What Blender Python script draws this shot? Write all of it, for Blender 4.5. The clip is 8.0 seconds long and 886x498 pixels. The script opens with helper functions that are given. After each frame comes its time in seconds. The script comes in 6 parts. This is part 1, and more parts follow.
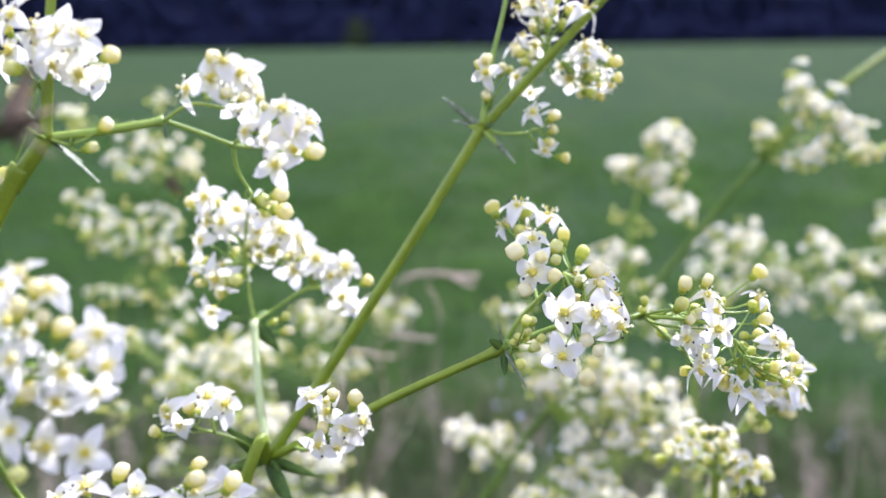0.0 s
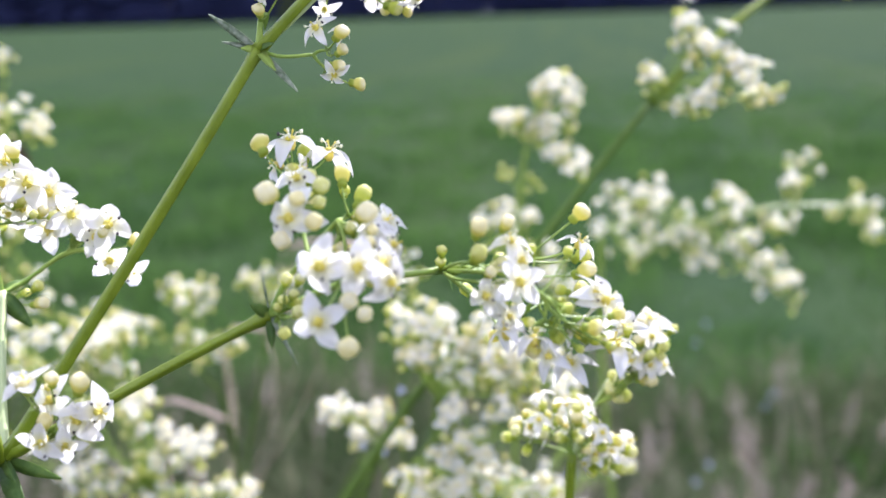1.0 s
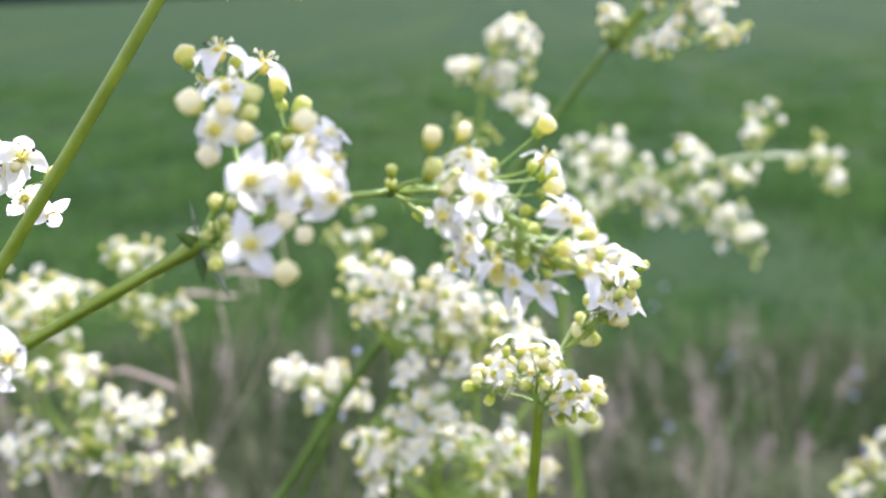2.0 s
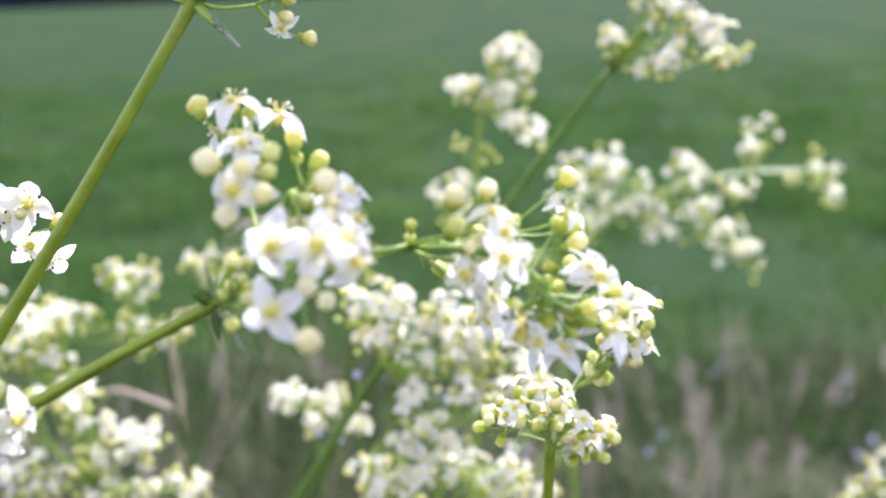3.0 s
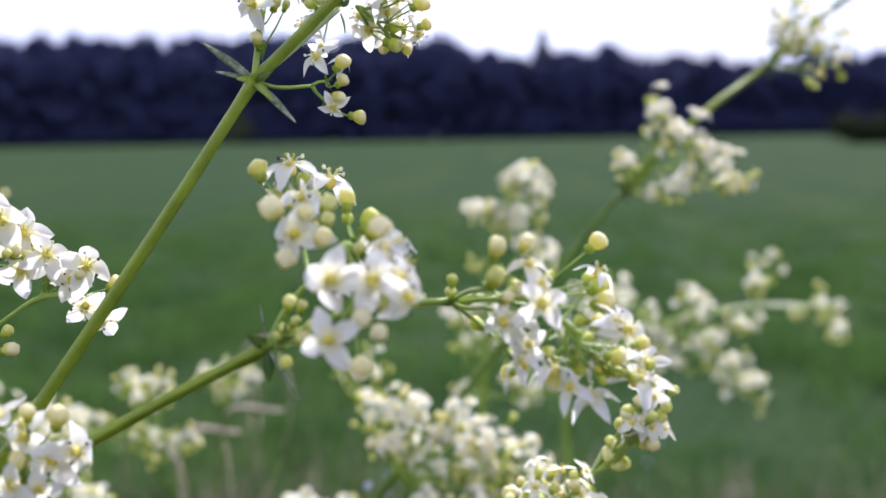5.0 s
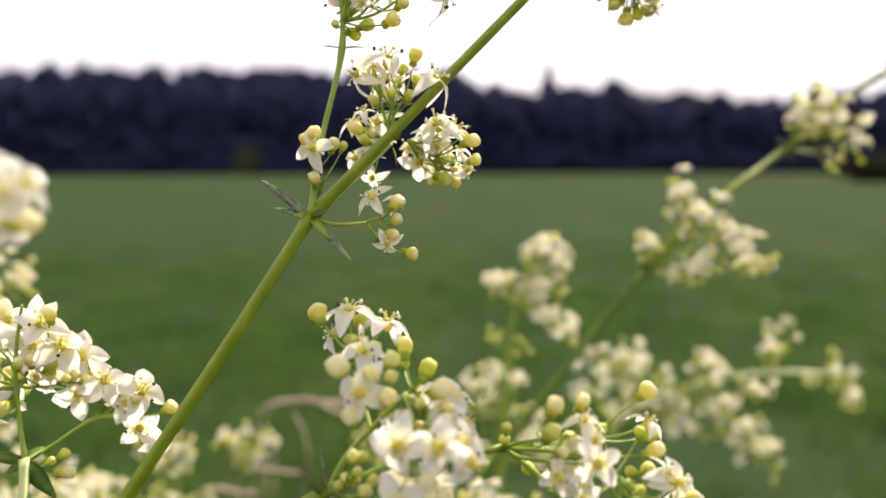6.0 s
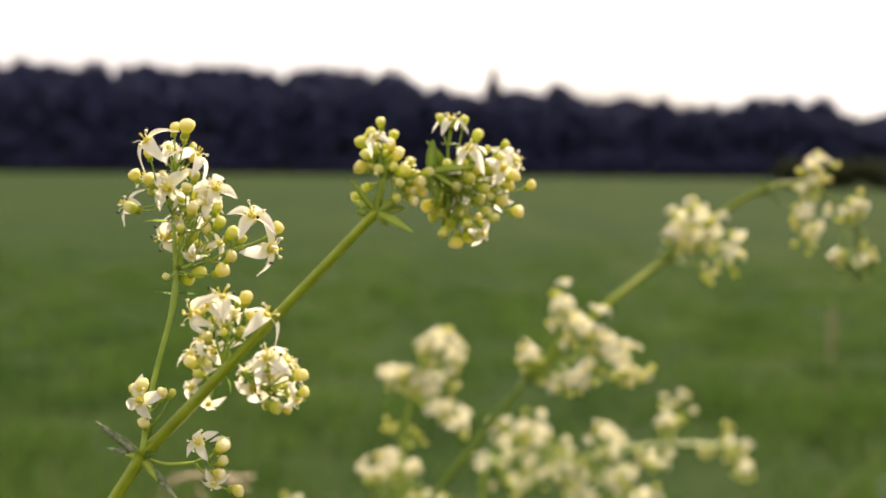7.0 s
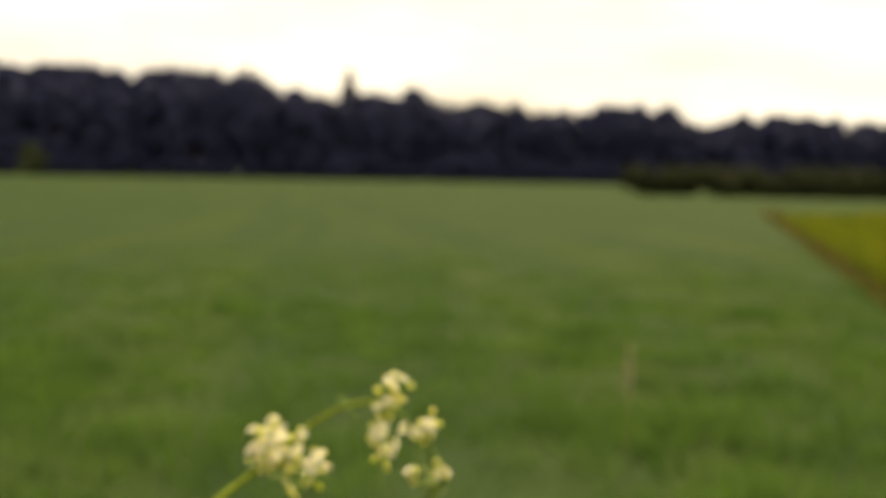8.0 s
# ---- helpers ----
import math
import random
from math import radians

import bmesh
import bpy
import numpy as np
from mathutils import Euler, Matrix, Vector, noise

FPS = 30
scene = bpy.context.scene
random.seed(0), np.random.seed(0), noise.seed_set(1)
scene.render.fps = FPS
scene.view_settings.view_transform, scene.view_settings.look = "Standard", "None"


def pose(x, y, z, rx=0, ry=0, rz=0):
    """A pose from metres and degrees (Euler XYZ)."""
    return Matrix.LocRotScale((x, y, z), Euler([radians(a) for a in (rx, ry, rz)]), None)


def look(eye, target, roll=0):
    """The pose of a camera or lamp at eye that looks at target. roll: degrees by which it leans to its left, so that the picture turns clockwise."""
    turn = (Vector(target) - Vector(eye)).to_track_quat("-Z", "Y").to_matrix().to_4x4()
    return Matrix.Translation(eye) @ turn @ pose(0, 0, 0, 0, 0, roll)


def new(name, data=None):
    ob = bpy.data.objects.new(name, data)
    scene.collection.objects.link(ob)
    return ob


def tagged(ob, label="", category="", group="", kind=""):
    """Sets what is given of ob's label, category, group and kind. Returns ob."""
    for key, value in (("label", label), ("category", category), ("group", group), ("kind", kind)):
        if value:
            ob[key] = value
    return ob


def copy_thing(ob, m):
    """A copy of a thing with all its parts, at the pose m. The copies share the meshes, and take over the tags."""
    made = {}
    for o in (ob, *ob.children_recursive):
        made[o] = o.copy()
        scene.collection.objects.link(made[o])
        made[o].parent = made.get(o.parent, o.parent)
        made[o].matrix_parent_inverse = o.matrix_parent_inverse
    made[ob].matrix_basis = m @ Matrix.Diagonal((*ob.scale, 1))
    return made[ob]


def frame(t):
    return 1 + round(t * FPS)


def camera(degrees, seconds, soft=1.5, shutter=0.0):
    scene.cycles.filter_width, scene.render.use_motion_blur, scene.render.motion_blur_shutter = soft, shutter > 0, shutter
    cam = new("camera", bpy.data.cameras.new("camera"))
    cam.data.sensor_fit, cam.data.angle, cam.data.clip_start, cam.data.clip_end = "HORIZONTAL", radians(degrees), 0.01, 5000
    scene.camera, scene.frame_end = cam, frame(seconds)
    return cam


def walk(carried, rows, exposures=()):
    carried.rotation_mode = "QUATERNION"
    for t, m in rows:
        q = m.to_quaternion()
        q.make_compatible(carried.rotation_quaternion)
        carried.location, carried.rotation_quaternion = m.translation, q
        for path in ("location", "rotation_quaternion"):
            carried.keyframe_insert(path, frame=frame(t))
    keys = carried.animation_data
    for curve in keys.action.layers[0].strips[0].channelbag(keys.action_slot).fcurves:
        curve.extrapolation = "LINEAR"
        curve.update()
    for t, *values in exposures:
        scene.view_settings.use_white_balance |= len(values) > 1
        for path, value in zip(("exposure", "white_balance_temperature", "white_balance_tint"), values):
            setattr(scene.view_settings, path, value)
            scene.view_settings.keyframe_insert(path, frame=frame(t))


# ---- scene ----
# ---- camera ----
cam = camera(42.9, 8.0, soft=1.6)
PATH = [
    (0, (0.02794, -0.07453, 0.85736), (-0.3492, 1.8561, 0.4965), -0.73),
    (0.2, (0.02990, -0.06701, 0.85382), (-0.3164, 1.8650, 0.4697), -1.05),
    (0.5, (0.03489, -0.05561, 0.85189), (-0.2722, 1.8785, 0.4458), -1.93),
    (0.8, (0.03835, -0.04911, 0.85095), (-0.2447, 1.8879, 0.4413), -2.12),
    (1, (0.04243, -0.04540, 0.84886), (-0.2294, 1.8930, 0.4380), -1.75),
    (1.2, (0.04483, -0.04146, 0.84602), (-0.2082, 1.8975, 0.4259), -1.97),
    (1.5, (0.04357, -0.03837, 0.84174), (-0.1966, 1.8958, 0.3930), -2.03),
    (1.7, (0.04225, -0.03653, 0.84137), (-0.1794, 1.8964, 0.3781), -2.23),
    (2.8, (0.03999, -0.03154, 0.84365), (-0.1378, 1.9066, 0.3832), -2.48),
    (3, (0.03834, -0.03118, 0.84562), (-0.1410, 1.9079, 0.3899), -2.56),
    (3.5, (0.03849, -0.03283, 0.84166), (-0.1390, 1.9262, 0.4803), -1.78),
    (4, (0.03670, -0.03816, 0.84050), (-0.1316, 1.9399, 0.5973), -1.80),
    (4.2, (0.03614, -0.03864, 0.83774), (-0.1248, 1.9421, 0.6127), -1.65),
    (5.3, (0.03424, -0.04240, 0.83970), (-0.1512, 1.9413, 0.6650), -0.58),
    (5.5, (0.03294, -0.04327, 0.84256), (-0.1526, 1.9423, 0.6904), -0.36),
    (6, (0.03038, -0.04430, 0.85069), (-0.1555, 1.9420, 0.7097), -0.21),
    (6.2, (0.03108, -0.04476, 0.85686), (-0.1316, 1.9433, 0.7113), -0.12),
    (6.5, (0.03405, -0.04623, 0.86426), (-0.0943, 1.9441, 0.7151), 0.26),
    (6.8, (0.04005, -0.04880, 0.87477), (-0.0462, 1.9441, 0.7303), 0.61),
    (7, (0.04579, -0.05038, 0.88110), (-0.0401, 1.9430, 0.7429), 0.53),
    (7.2, (0.05422, -0.05772, 0.88834), (-0.0044, 1.9364, 0.7473), 0.84),
    (7.5, (0.07269, -0.05672, 0.90830), (0.0832, 1.9389, 0.7760), 1.15),
    (7.8, (0.10350, -0.05458, 0.93255), (0.2178, 1.9391, 0.8219), 1.17),
    (8, (0.12287, -0.05215, 0.94392), (0.2908, 1.9366, 0.8148), 0.99),
]
LOOKS = [(0, 1.38, 5400, 25), (3, 1.54, 5500, 23), (4, 1.40, 5400, 24), (5.5, 0.86, 6000, 19), (6.5, 1.04, 8250, 12), (7, 1.01, 8300, 12), (7.5, 0.98, 10100, 7), (8, 0.92, 10700, 3)]
walk(cam, [(t, look(eye, target, roll)) for t, eye, target, roll in PATH], LOOKS)
cam.data.dof.use_dof = True
cam.data.dof.focus_distance = 0.132
cam.data.dof.aperture_fstop = 22.5

# ---- sky and sun ----
SUN_HIGH, SUN_TURN = radians(46), radians(20)
world = bpy.data.worlds.new("sky")
scene.world = world
world.use_nodes = True
wn, wl = world.node_tree.nodes, world.node_tree.links
sky = wn.new("ShaderNodeTexSky")
sky.sky_type, sky.sun_disc = "NISHITA", False
sky.sun_elevation, sky.sun_rotation = SUN_HIGH, SUN_TURN
sky.air_density, sky.dust_density = 1.0, 3.0
clouds, ramp, mix = wn.new("ShaderNodeTexNoise"), wn.new("ShaderNodeValToRGB"), wn.new("ShaderNodeMixRGB")
coords, squash = wn.new("ShaderNodeTexCoord"), wn.new("ShaderNodeMapping")
squash.inputs["Scale"].default_value = (1.0, 1.0, 4.0)
clouds.inputs["Scale"].default_value, clouds.inputs["Detail"].default_value = 2.2, 5
ramp.color_ramp.elements[0].position, ramp.color_ramp.elements[1].position = 0.24, 0.46
veil, tone, shade = wn.new("ShaderNodeTexNoise"), wn.new("ShaderNodeMapRange"), wn.new("ShaderNodeMixRGB")
veil.inputs["Scale"].default_value, veil.inputs["Detail"].default_value = 3.5, 4
tone.inputs[1].default_value, tone.inputs[2].default_value = 0.4, 0.6
shade.inputs[1].default_value, shade.inputs[2].default_value = (13.2, 13.5, 15.4, 1), (17.2, 17.5, 19.4, 1)
wl.new(squash.outputs["Vector"], veil.inputs["Vector"])
wl.new(veil.outputs["Fac"], tone.inputs[0])
wl.new(tone.outputs[0], shade.inputs[0])
wl.new(shade.outputs[0], mix.inputs[2])
wl.new(coords.outputs["Generated"], squash.inputs["Vector"])
wl.new(squash.outputs["Vector"], clouds.inputs["Vector"])
wl.new(clouds.outputs["Fac"], ramp.inputs["Fac"])
wl.new(ramp.outputs["Color"], mix.inputs[0])
wl.new(sky.outputs["Color"], mix.inputs[1])
wl.new(mix.outputs["Color"], wn["Background"].inputs["Color"])
wn["Background"].inputs["Strength"].default_value = 0.042

sun = new("sun", bpy.data.lights.new("sun", "SUN"))
sun.data.energy, sun.data.angle, sun.data.color = 5.0, radians(0.8), (1.0, 0.93, 0.81)
sun.matrix_world = look((math.sin(SUN_TURN) * 50 * math.cos(SUN_HIGH), math.cos(SUN_TURN) * 50 * math.cos(SUN_HIGH), 50 * math.sin(SUN_HIGH)), (0, 0, 0))


# ---- materials ----
def material(name, low, high, scale=400.0, rough=0.55, through_light=0.0, bump=0.0, spread=0.0, gloss=0.35, fine=0.0):
    """A surface whose colour wanders between low and high, by a noise of that many waves a metre and by a shade of its own for each object."""
    m = bpy.data.materials.new(name)
    m.use_nodes = True
    n, l = m.node_tree.nodes, m.node_tree.links
    bsdf = n["Principled BSDF"]
    bsdf.inputs["Roughness"].default_value = rough
    bsdf.inputs["Specular IOR Level"].default_value = gloss
    tc, wave, blend = n.new("ShaderNodeTexCoord"), n.new("ShaderNodeTexNoise"), n.new("ShaderNodeMixRGB")
    wave.inputs["Scale"].default_value, wave.inputs["Detail"].default_value = scale, 4
    l.new(tc.outputs["Object"], wave.inputs["Vector"])
    stretch = n.new("ShaderNodeMapRange")
    stretch.inputs[1].default_value, stretch.inputs[2].default_value = 0.32, 0.68
    l.new(wave.outputs["Fac"], stretch.inputs[0])
    fac = stretch.outputs[0]
    if spread:
        info, rnd = n.new("ShaderNodeObjectInfo"), n.new("ShaderNodeMapRange")
        rnd.inputs[3].default_value, rnd.inputs[4].default_value = -spread, spread
        l.new(info.outputs["Random"], rnd.inputs[0])
        add = n.new("ShaderNodeMath")
        add.use_clamp = True
        l.new(fac, add.inputs[0])
        l.new(rnd.outputs[0], add.inputs[1])
        fac = add.outputs[0]
    blend.inputs[1].default_value, blend.inputs[2].default_value = (*low, 1), (*high, 1)
    l.new(fac, blend.inputs[0])
    l.new(blend.outputs[0], bsdf.inputs["Base Color"])
    if bump:
        b, grain = n.new("ShaderNodeBump"), n.new("ShaderNodeTexNoise")
        grain.inputs["Scale"].default_value, grain.inputs["Detail"].default_value = (fine or scale * 4), 4
        b.inputs["Strength"].default_value, b.inputs["Distance"].default_value = bump, 1.0 / (fine or scale * 4)
        l.new(tc.outputs["Object"], grain.inputs["Vector"])
        l.new(grain.outputs["Fac"], b.inputs["Height"])
        l.new(b.outputs["Normal"], bsdf.inputs["Normal"])
    if through_light:
        thin, both = n.new("ShaderNodeBsdfTranslucent"), n.new("ShaderNodeMixShader")
        l.new(blend.outputs[0], thin.inputs["Color"])
        both.inputs[0].default_value = through_light
        l.new(bsdf.outputs[0], both.inputs[1])
        l.new(thin.outputs[0], both.inputs[2])
        l.new(both.outputs[0], n["Material Output"].inputs["Surface"])
    return m


def bud_material(name, base, side, tip, tip_b):
    """A bud: olive at its ovary, yellow up its sides, cream at its tip, each one a little different."""
    m = material(name, tip, tip_b, 1.2, 0.5, 0.42, 0.2, 0.5, fine=7)
    n, l = m.node_tree.nodes, m.node_tree.links
    old = [x for x in n if x.type == "MIX_RGB"][0]
    tc, sep = n.new("ShaderNodeTexCoord"), n.new("ShaderNodeSeparateXYZ")
    l.new(tc.outputs["Object"], sep.inputs[0])
    last = None
    for low, high, colour in ((-0.95, -0.5, base), (-0.1, 0.95, side)):
        ramp, mixer = n.new("ShaderNodeMapRange"), n.new("ShaderNodeMixRGB")
        ramp.inputs[1].default_value, ramp.inputs[2].default_value = low, high
        ramp.interpolation_type = "SMOOTHSTEP"
        l.new(sep.outputs["Z"], ramp.inputs[0])
        l.new(ramp.outputs[0], mixer.inputs[0])
        if last is None:
            mixer.inputs[1].default_value, mixer.inputs[2].default_value = (*base, 1), (*side, 1)
        else:
            l.new(last.outputs[0], mixer.inputs[1])
            l.new(old.outputs[0], mixer.inputs[2])
        last = mixer
    for node in n:
        if node.type in ("BSDF_PRINCIPLED", "BSDF_TRANSLUCENT"):
            l.new(last.outputs[0], node.inputs[0])
    return m


PETAL = material("white petal", (0.77, 0.745, 0.695), (0.87, 0.855, 0.82), 1.6, 0.55, 0.55, 0.12, 0.15, fine=14)
CREAM_PETAL = material("cream petal", (0.79, 0.76, 0.65), (0.88, 0.86, 0.78), 1.6, 0.55, 0.5, 0.12, 0.3, fine=14)
for petal in (PETAL, CREAM_PETAL):
    n, l = petal.node_tree.nodes, petal.node_tree.links
    tc, dist, foot, tint = n.new("ShaderNodeTexCoord"), n.new("ShaderNodeVectorMath"), n.new("ShaderNodeMapRange"), n.new("ShaderNodeMixRGB")
    dist.operation = "LENGTH"
    foot.inputs[1].default_value, foot.inputs[2].default_value, foot.inputs[3].default_value, foot.inputs[4].default_value = 0.12, 0.5, 0.75, 0.0
    old = [x for x in n if x.type == "MIX_RGB" and x != tint][0]
    l.new(tc.outputs["Object"], dist.inputs[0])
    l.new(dist.outputs["Value"], foot.inputs[0])
    l.new(foot.outputs[0], tint.inputs[0])
    l.new(old.outputs[0], tint.inputs[1])
    tint.inputs[2].default_value = (0.82, 0.78, 0.36, 1)
    for node in n:
        if node.type in ("BSDF_PRINCIPLED", "BSDF_TRANSLUCENT"):
            l.new(tint.outputs[0], node.inputs[0])
BUD = bud_material("cream bud", (0.32, 0.40, 0.04), (0.70, 0.66, 0.15), (0.87, 0.79, 0.40), (0.93, 0.87, 0.60))
GREEN_BUD = bud_material("green bud", (0.30, 0.38, 0.035), (0.54, 0.59, 0.075), (0.72, 0.71, 0.21), (0.84, 0.81, 0.42))
PISTIL = material("yellow pistil", (0.62, 0.55, 0.06), (0.80, 0.66, 0.12), 2, 0.5, 0.2)
FILAMENT = material("pale stamen", (0.75, 0.72, 0.45), (0.8, 0.78, 0.6), 2, 0.5)
DARK_ANTHER = material("dark anther", (0.02, 0.018, 0.02), (0.06, 0.05, 0.04), 2, 0.6)
STEM = material("green stem", (0.148, 0.206, 0.008), (0.222, 0.292, 0.016), 300, 0.38, 0.15, 0.35, 0.0, fine=2500, gloss=0.3)
PALE_STEM = material("pale stem", (0.36, 0.44, 0.16), (0.50, 0.56, 0.28), 160, 0.45, 0.1, 0.2, 0.0, fine=2500)
DARK_STEM = material("dark green stem", (0.072, 0.125, 0.014), (0.115, 0.180, 0.026), 120, 0.6, 0.12, 0.2, 0.0, fine=2000, gloss=0.15)
TWIG = material("flower stalk", (0.16, 0.26, 0.03), (0.29, 0.38, 0.06), 300, 0.45)
PALE_LEAF_GREEN = material("fresh yellow-green leaf", (0.25, 0.36, 0.04), (0.36, 0.46, 0.08), 500, 0.5, 0.32, 0.3, fine=3000)
BRACT = material("green bract", (0.16, 0.27, 0.03), (0.28, 0.39, 0.06), 500, 0.5, 0.35, 0.3, fine=3000)
GREY_LEAF = material("greyish dry-edged leaf", (0.07, 0.11, 0.04), (0.28, 0.31, 0.21), 1500, 0.6, 0.05, 0.3, fine=3000)
LEAF = material("green leaf", (0.07, 0.14, 0.02), (0.15, 0.24, 0.04), 500, 0.5, 0.3, 0.3, 0.3, fine=3000)
DRY_LEAF = material("dry leaf", (0.45, 0.34, 0.26), (0.66, 0.54, 0.43), 60, 0.7, 0.25, 0.3)
BROWN_BIT = material("withered brown leaf", (0.09, 0.065, 0.04), (0.22, 0.16, 0.10), 300, 0.8, 0.1, 0.4)


def link(name, bm, mat, parent=None):
    me = bpy.data.meshes.new(name)
    bm.to_mesh(me)
    bm.free()
    for m in mat if isinstance(mat, (list, tuple)) else [mat]:
        me.materials.append(m)
    me.polygons.foreach_set("use_smooth", [True] * len(me.polygons))
    ob = new(name, me)
    ob.parent = parent
    return ob


def part(name, bm, mat, parent, label=""):
    return tagged(link(name, bm, mat, parent), label)


def piece(name, me, m, parent):
    """One more object on a mesh that others share."""
    ob = new(name, me)
    ob.parent = parent
    ob.matrix_basis = m
    return ob


# ---- shapes ----
def glide(points, steps=6):
    """A smooth line through the points."""
    p = [Vector(q) for q in points]
    p = [2 * p[0] - p[1], *p, 2 * p[-1] - p[-2]]
    out = []
    for i in range(1, len(p) - 2):
        for k in range(steps):
            t = k / steps
            a, b, c, d = p[i - 1], p[i], p[i + 1], p[i + 2]
            out.append(0.5 * (2 * b + (c - a) * t + (2 * a - 5 * b + 4 * c - d) * t * t + (3 * b - a - 3 * c + d) * t ** 3))
    return out + [p[-2]]


def tube(bm, line, r0, r1, sides=6, square=0.0, swell=()):
    """A tapering tube along a line; square: how far its section has four ridges; swell: (place along it, width, amount)."""
    rings, up = [], None
    for i, c in enumerate(line):
        way = (line[min(i + 1, len(line) - 1)] - line[max(i - 1, 0)]).normalized()
        up = (Vector((0.3, 1, 0.2)) if up is None else up)
        up = (up - way * up.dot(way)).normalized()
        side = way.cross(up)
        f = i / (len(line) - 1)
        r = r0 + (r1 - r0) * f
        for place, width, amount in swell:
            r *= 1 + amount * math.exp(-((f - place) / width) ** 2)
        ring = []
        for k in range(sides):
            a = 2 * math.pi * k / sides
            q = r * (1 + square * math.cos(4 * a))
            ring.append(bm.verts.new(c + up * (q * math.cos(a)) + side * (q * math.sin(a))))
        rings.append(ring)
    for a, b in zip(rings, rings[1:]):
        for k in range(sides):
            bm.faces.new((a[k], a[(k + 1) % sides], b[(k + 1) % sides], b[k]))
    bm.faces.new(rings[0][::-1])
    bm.faces.new(rings[-1])


def blob(bm, centre, r, stretch=1.0, rings=5, sides=8):
    """A closed rounded body, drawn out along z, with four soft ridges."""
    top, bottom = bm.verts.new(centre + Vector((0, 0, r * stretch))), bm.verts.new(centre - Vector((0, 0, r * stretch)))
    loops = []
    for i in range(1, rings):
        a = math.pi * i / rings
        loops.append([])
        for k in range(sides):
            b = 2 * math.pi * k / sides
            q = r * math.sin(a)
            loops[-1].append(bm.verts.new(centre + Vector((q * math.cos(b), q * math.sin(b), r * stretch * math.cos(a)))))
    for k in range(sides):
        j = (k + 1) % sides
        bm.faces.new((top, loops[0][k], loops[0][j]))
        bm.faces.new((bottom, loops[-1][j], loops[-1][k]))
        for a, b in zip(loops, loops[1:]):
            bm.faces.new((a[k], b[k], b[j], a[j]))


def toward(way, spin=0.0):
    """The turn that lays local z along way."""
    return Vector(way).to_track_quat("Z", "Y").to_matrix().to_4x4() @ Matrix.Rotation(spin, 4, "Z")


# ---- one bedstraw flower: four pointed lobes joined at the foot, about one unit in radius ----
def corolla_mesh(name, curl, cup, seed, rows=6, across=4, mat=None, slim=1.0):
    rnd = random.Random(seed)
    bm = bmesh.new()
    for q in range(4):
        turn = math.pi / 2 * q + rnd.uniform(-0.14, 0.14)
        long, wide, bend = rnd.uniform(0.92, 1.06), rnd.uniform(0.265, 0.325) * slim, curl + rnd.uniform(-0.18, 0.18)
        twist = rnd.uniform(-0.25, 0.25)
        grid = []
        for i in range(rows + 1):
            f = i / rows
            half = wide * (math.sin(math.pi * (0.17 + 0.83 * f) ** 0.92) ** 0.8 if f < 1 else 0.0) + 0.012 * (1 - f)
            along = 0.10 + (long - 0.10) * f * (1 - 0.12 * abs(bend) * f)
            drop = cup * (f - 0.5 * f * f) - bend * f ** 2.2 + (0.06 if f == 1 else 0)
            row = []
            for k in range(across + 1):
                s = 2 * k / across - 1
                y = half * s
                z = drop + 0.10 * half * (s * s) * 3 - 0.03 * (1 - abs(s)) + twist * y * f
                row.append(bm.verts.new((along * math.cos(turn) - y * math.sin(turn), along * math.sin(turn) + y * math.cos(turn), z)))
            grid.append(row)
        for a, b in zip(grid, grid[1:]):
            for k in range(across):
                bm.faces.new((a[k], a[k + 1], b[k + 1], b[k]))
    bmesh.ops.remove_doubles(bm, verts=bm.verts, dist=0.004)
    bmesh.ops.recalc_face_normals(bm, faces=bm.faces)
    me = bpy.data.meshes.new(name)
    bm.to_mesh(me)
    bm.free()
    me.materials.append(mat or PETAL)
    me.polygons.foreach_set("use_smooth", [True] * len(me.polygons))
    return me


def pistil_mesh():
    """The green-yellow ovary with its disc and two short styles."""
    bm = bmesh.new()
    blob(bm, Vector((0, 0, -0.16)), 0.17, 1.15)
    blob(bm, Vector((0, 0, 0.03)), 0.17, 0.5)
    for s in (-1, 1):
        tube(bm, [Vector((0.03 * s, 0, 0.04)), Vector((0.07 * s, 0, 0.16)), Vector((0.12 * s, 0.02, 0.26))], 0.025, 0.02, 5)
        blob(bm, Vector((0.13 * s, 0.02, 0.28)), 0.045, 1.0, 4, 6)
    return bm


def stamen_mesh(seed):
    """One filament, leaning out along x, with its anther."""
    rnd = random.Random(seed)
    bm = bmesh.new()
    end = Vector((rnd.uniform(0.30, 0.48), rnd.uniform(-0.08, 0.08), rnd.uniform(0.14, 0.32)))
    tube(bm, [Vector((0.1, 0, 0.02)), end * 0.55 + Vector((0, 0, 0.07)), end], 0.022, 0.016, 4)
    n = len(bm.faces)
    blob(bm, end, 0.055, 1.3, 4, 6)
    bm.faces.ensure_lookup_table()
    for f in bm.faces[n:]:
        f.material_index = 1
    return bm


def mesh_of(name, bm, mats):
    me = bpy.data.meshes.new(name)
    bm.to_mesh(me)
    bm.free()
    for m in mats:
        me.materials.append(m)
    me.polygons.foreach_set("use_smooth", [True] * len(me.polygons))
    return me


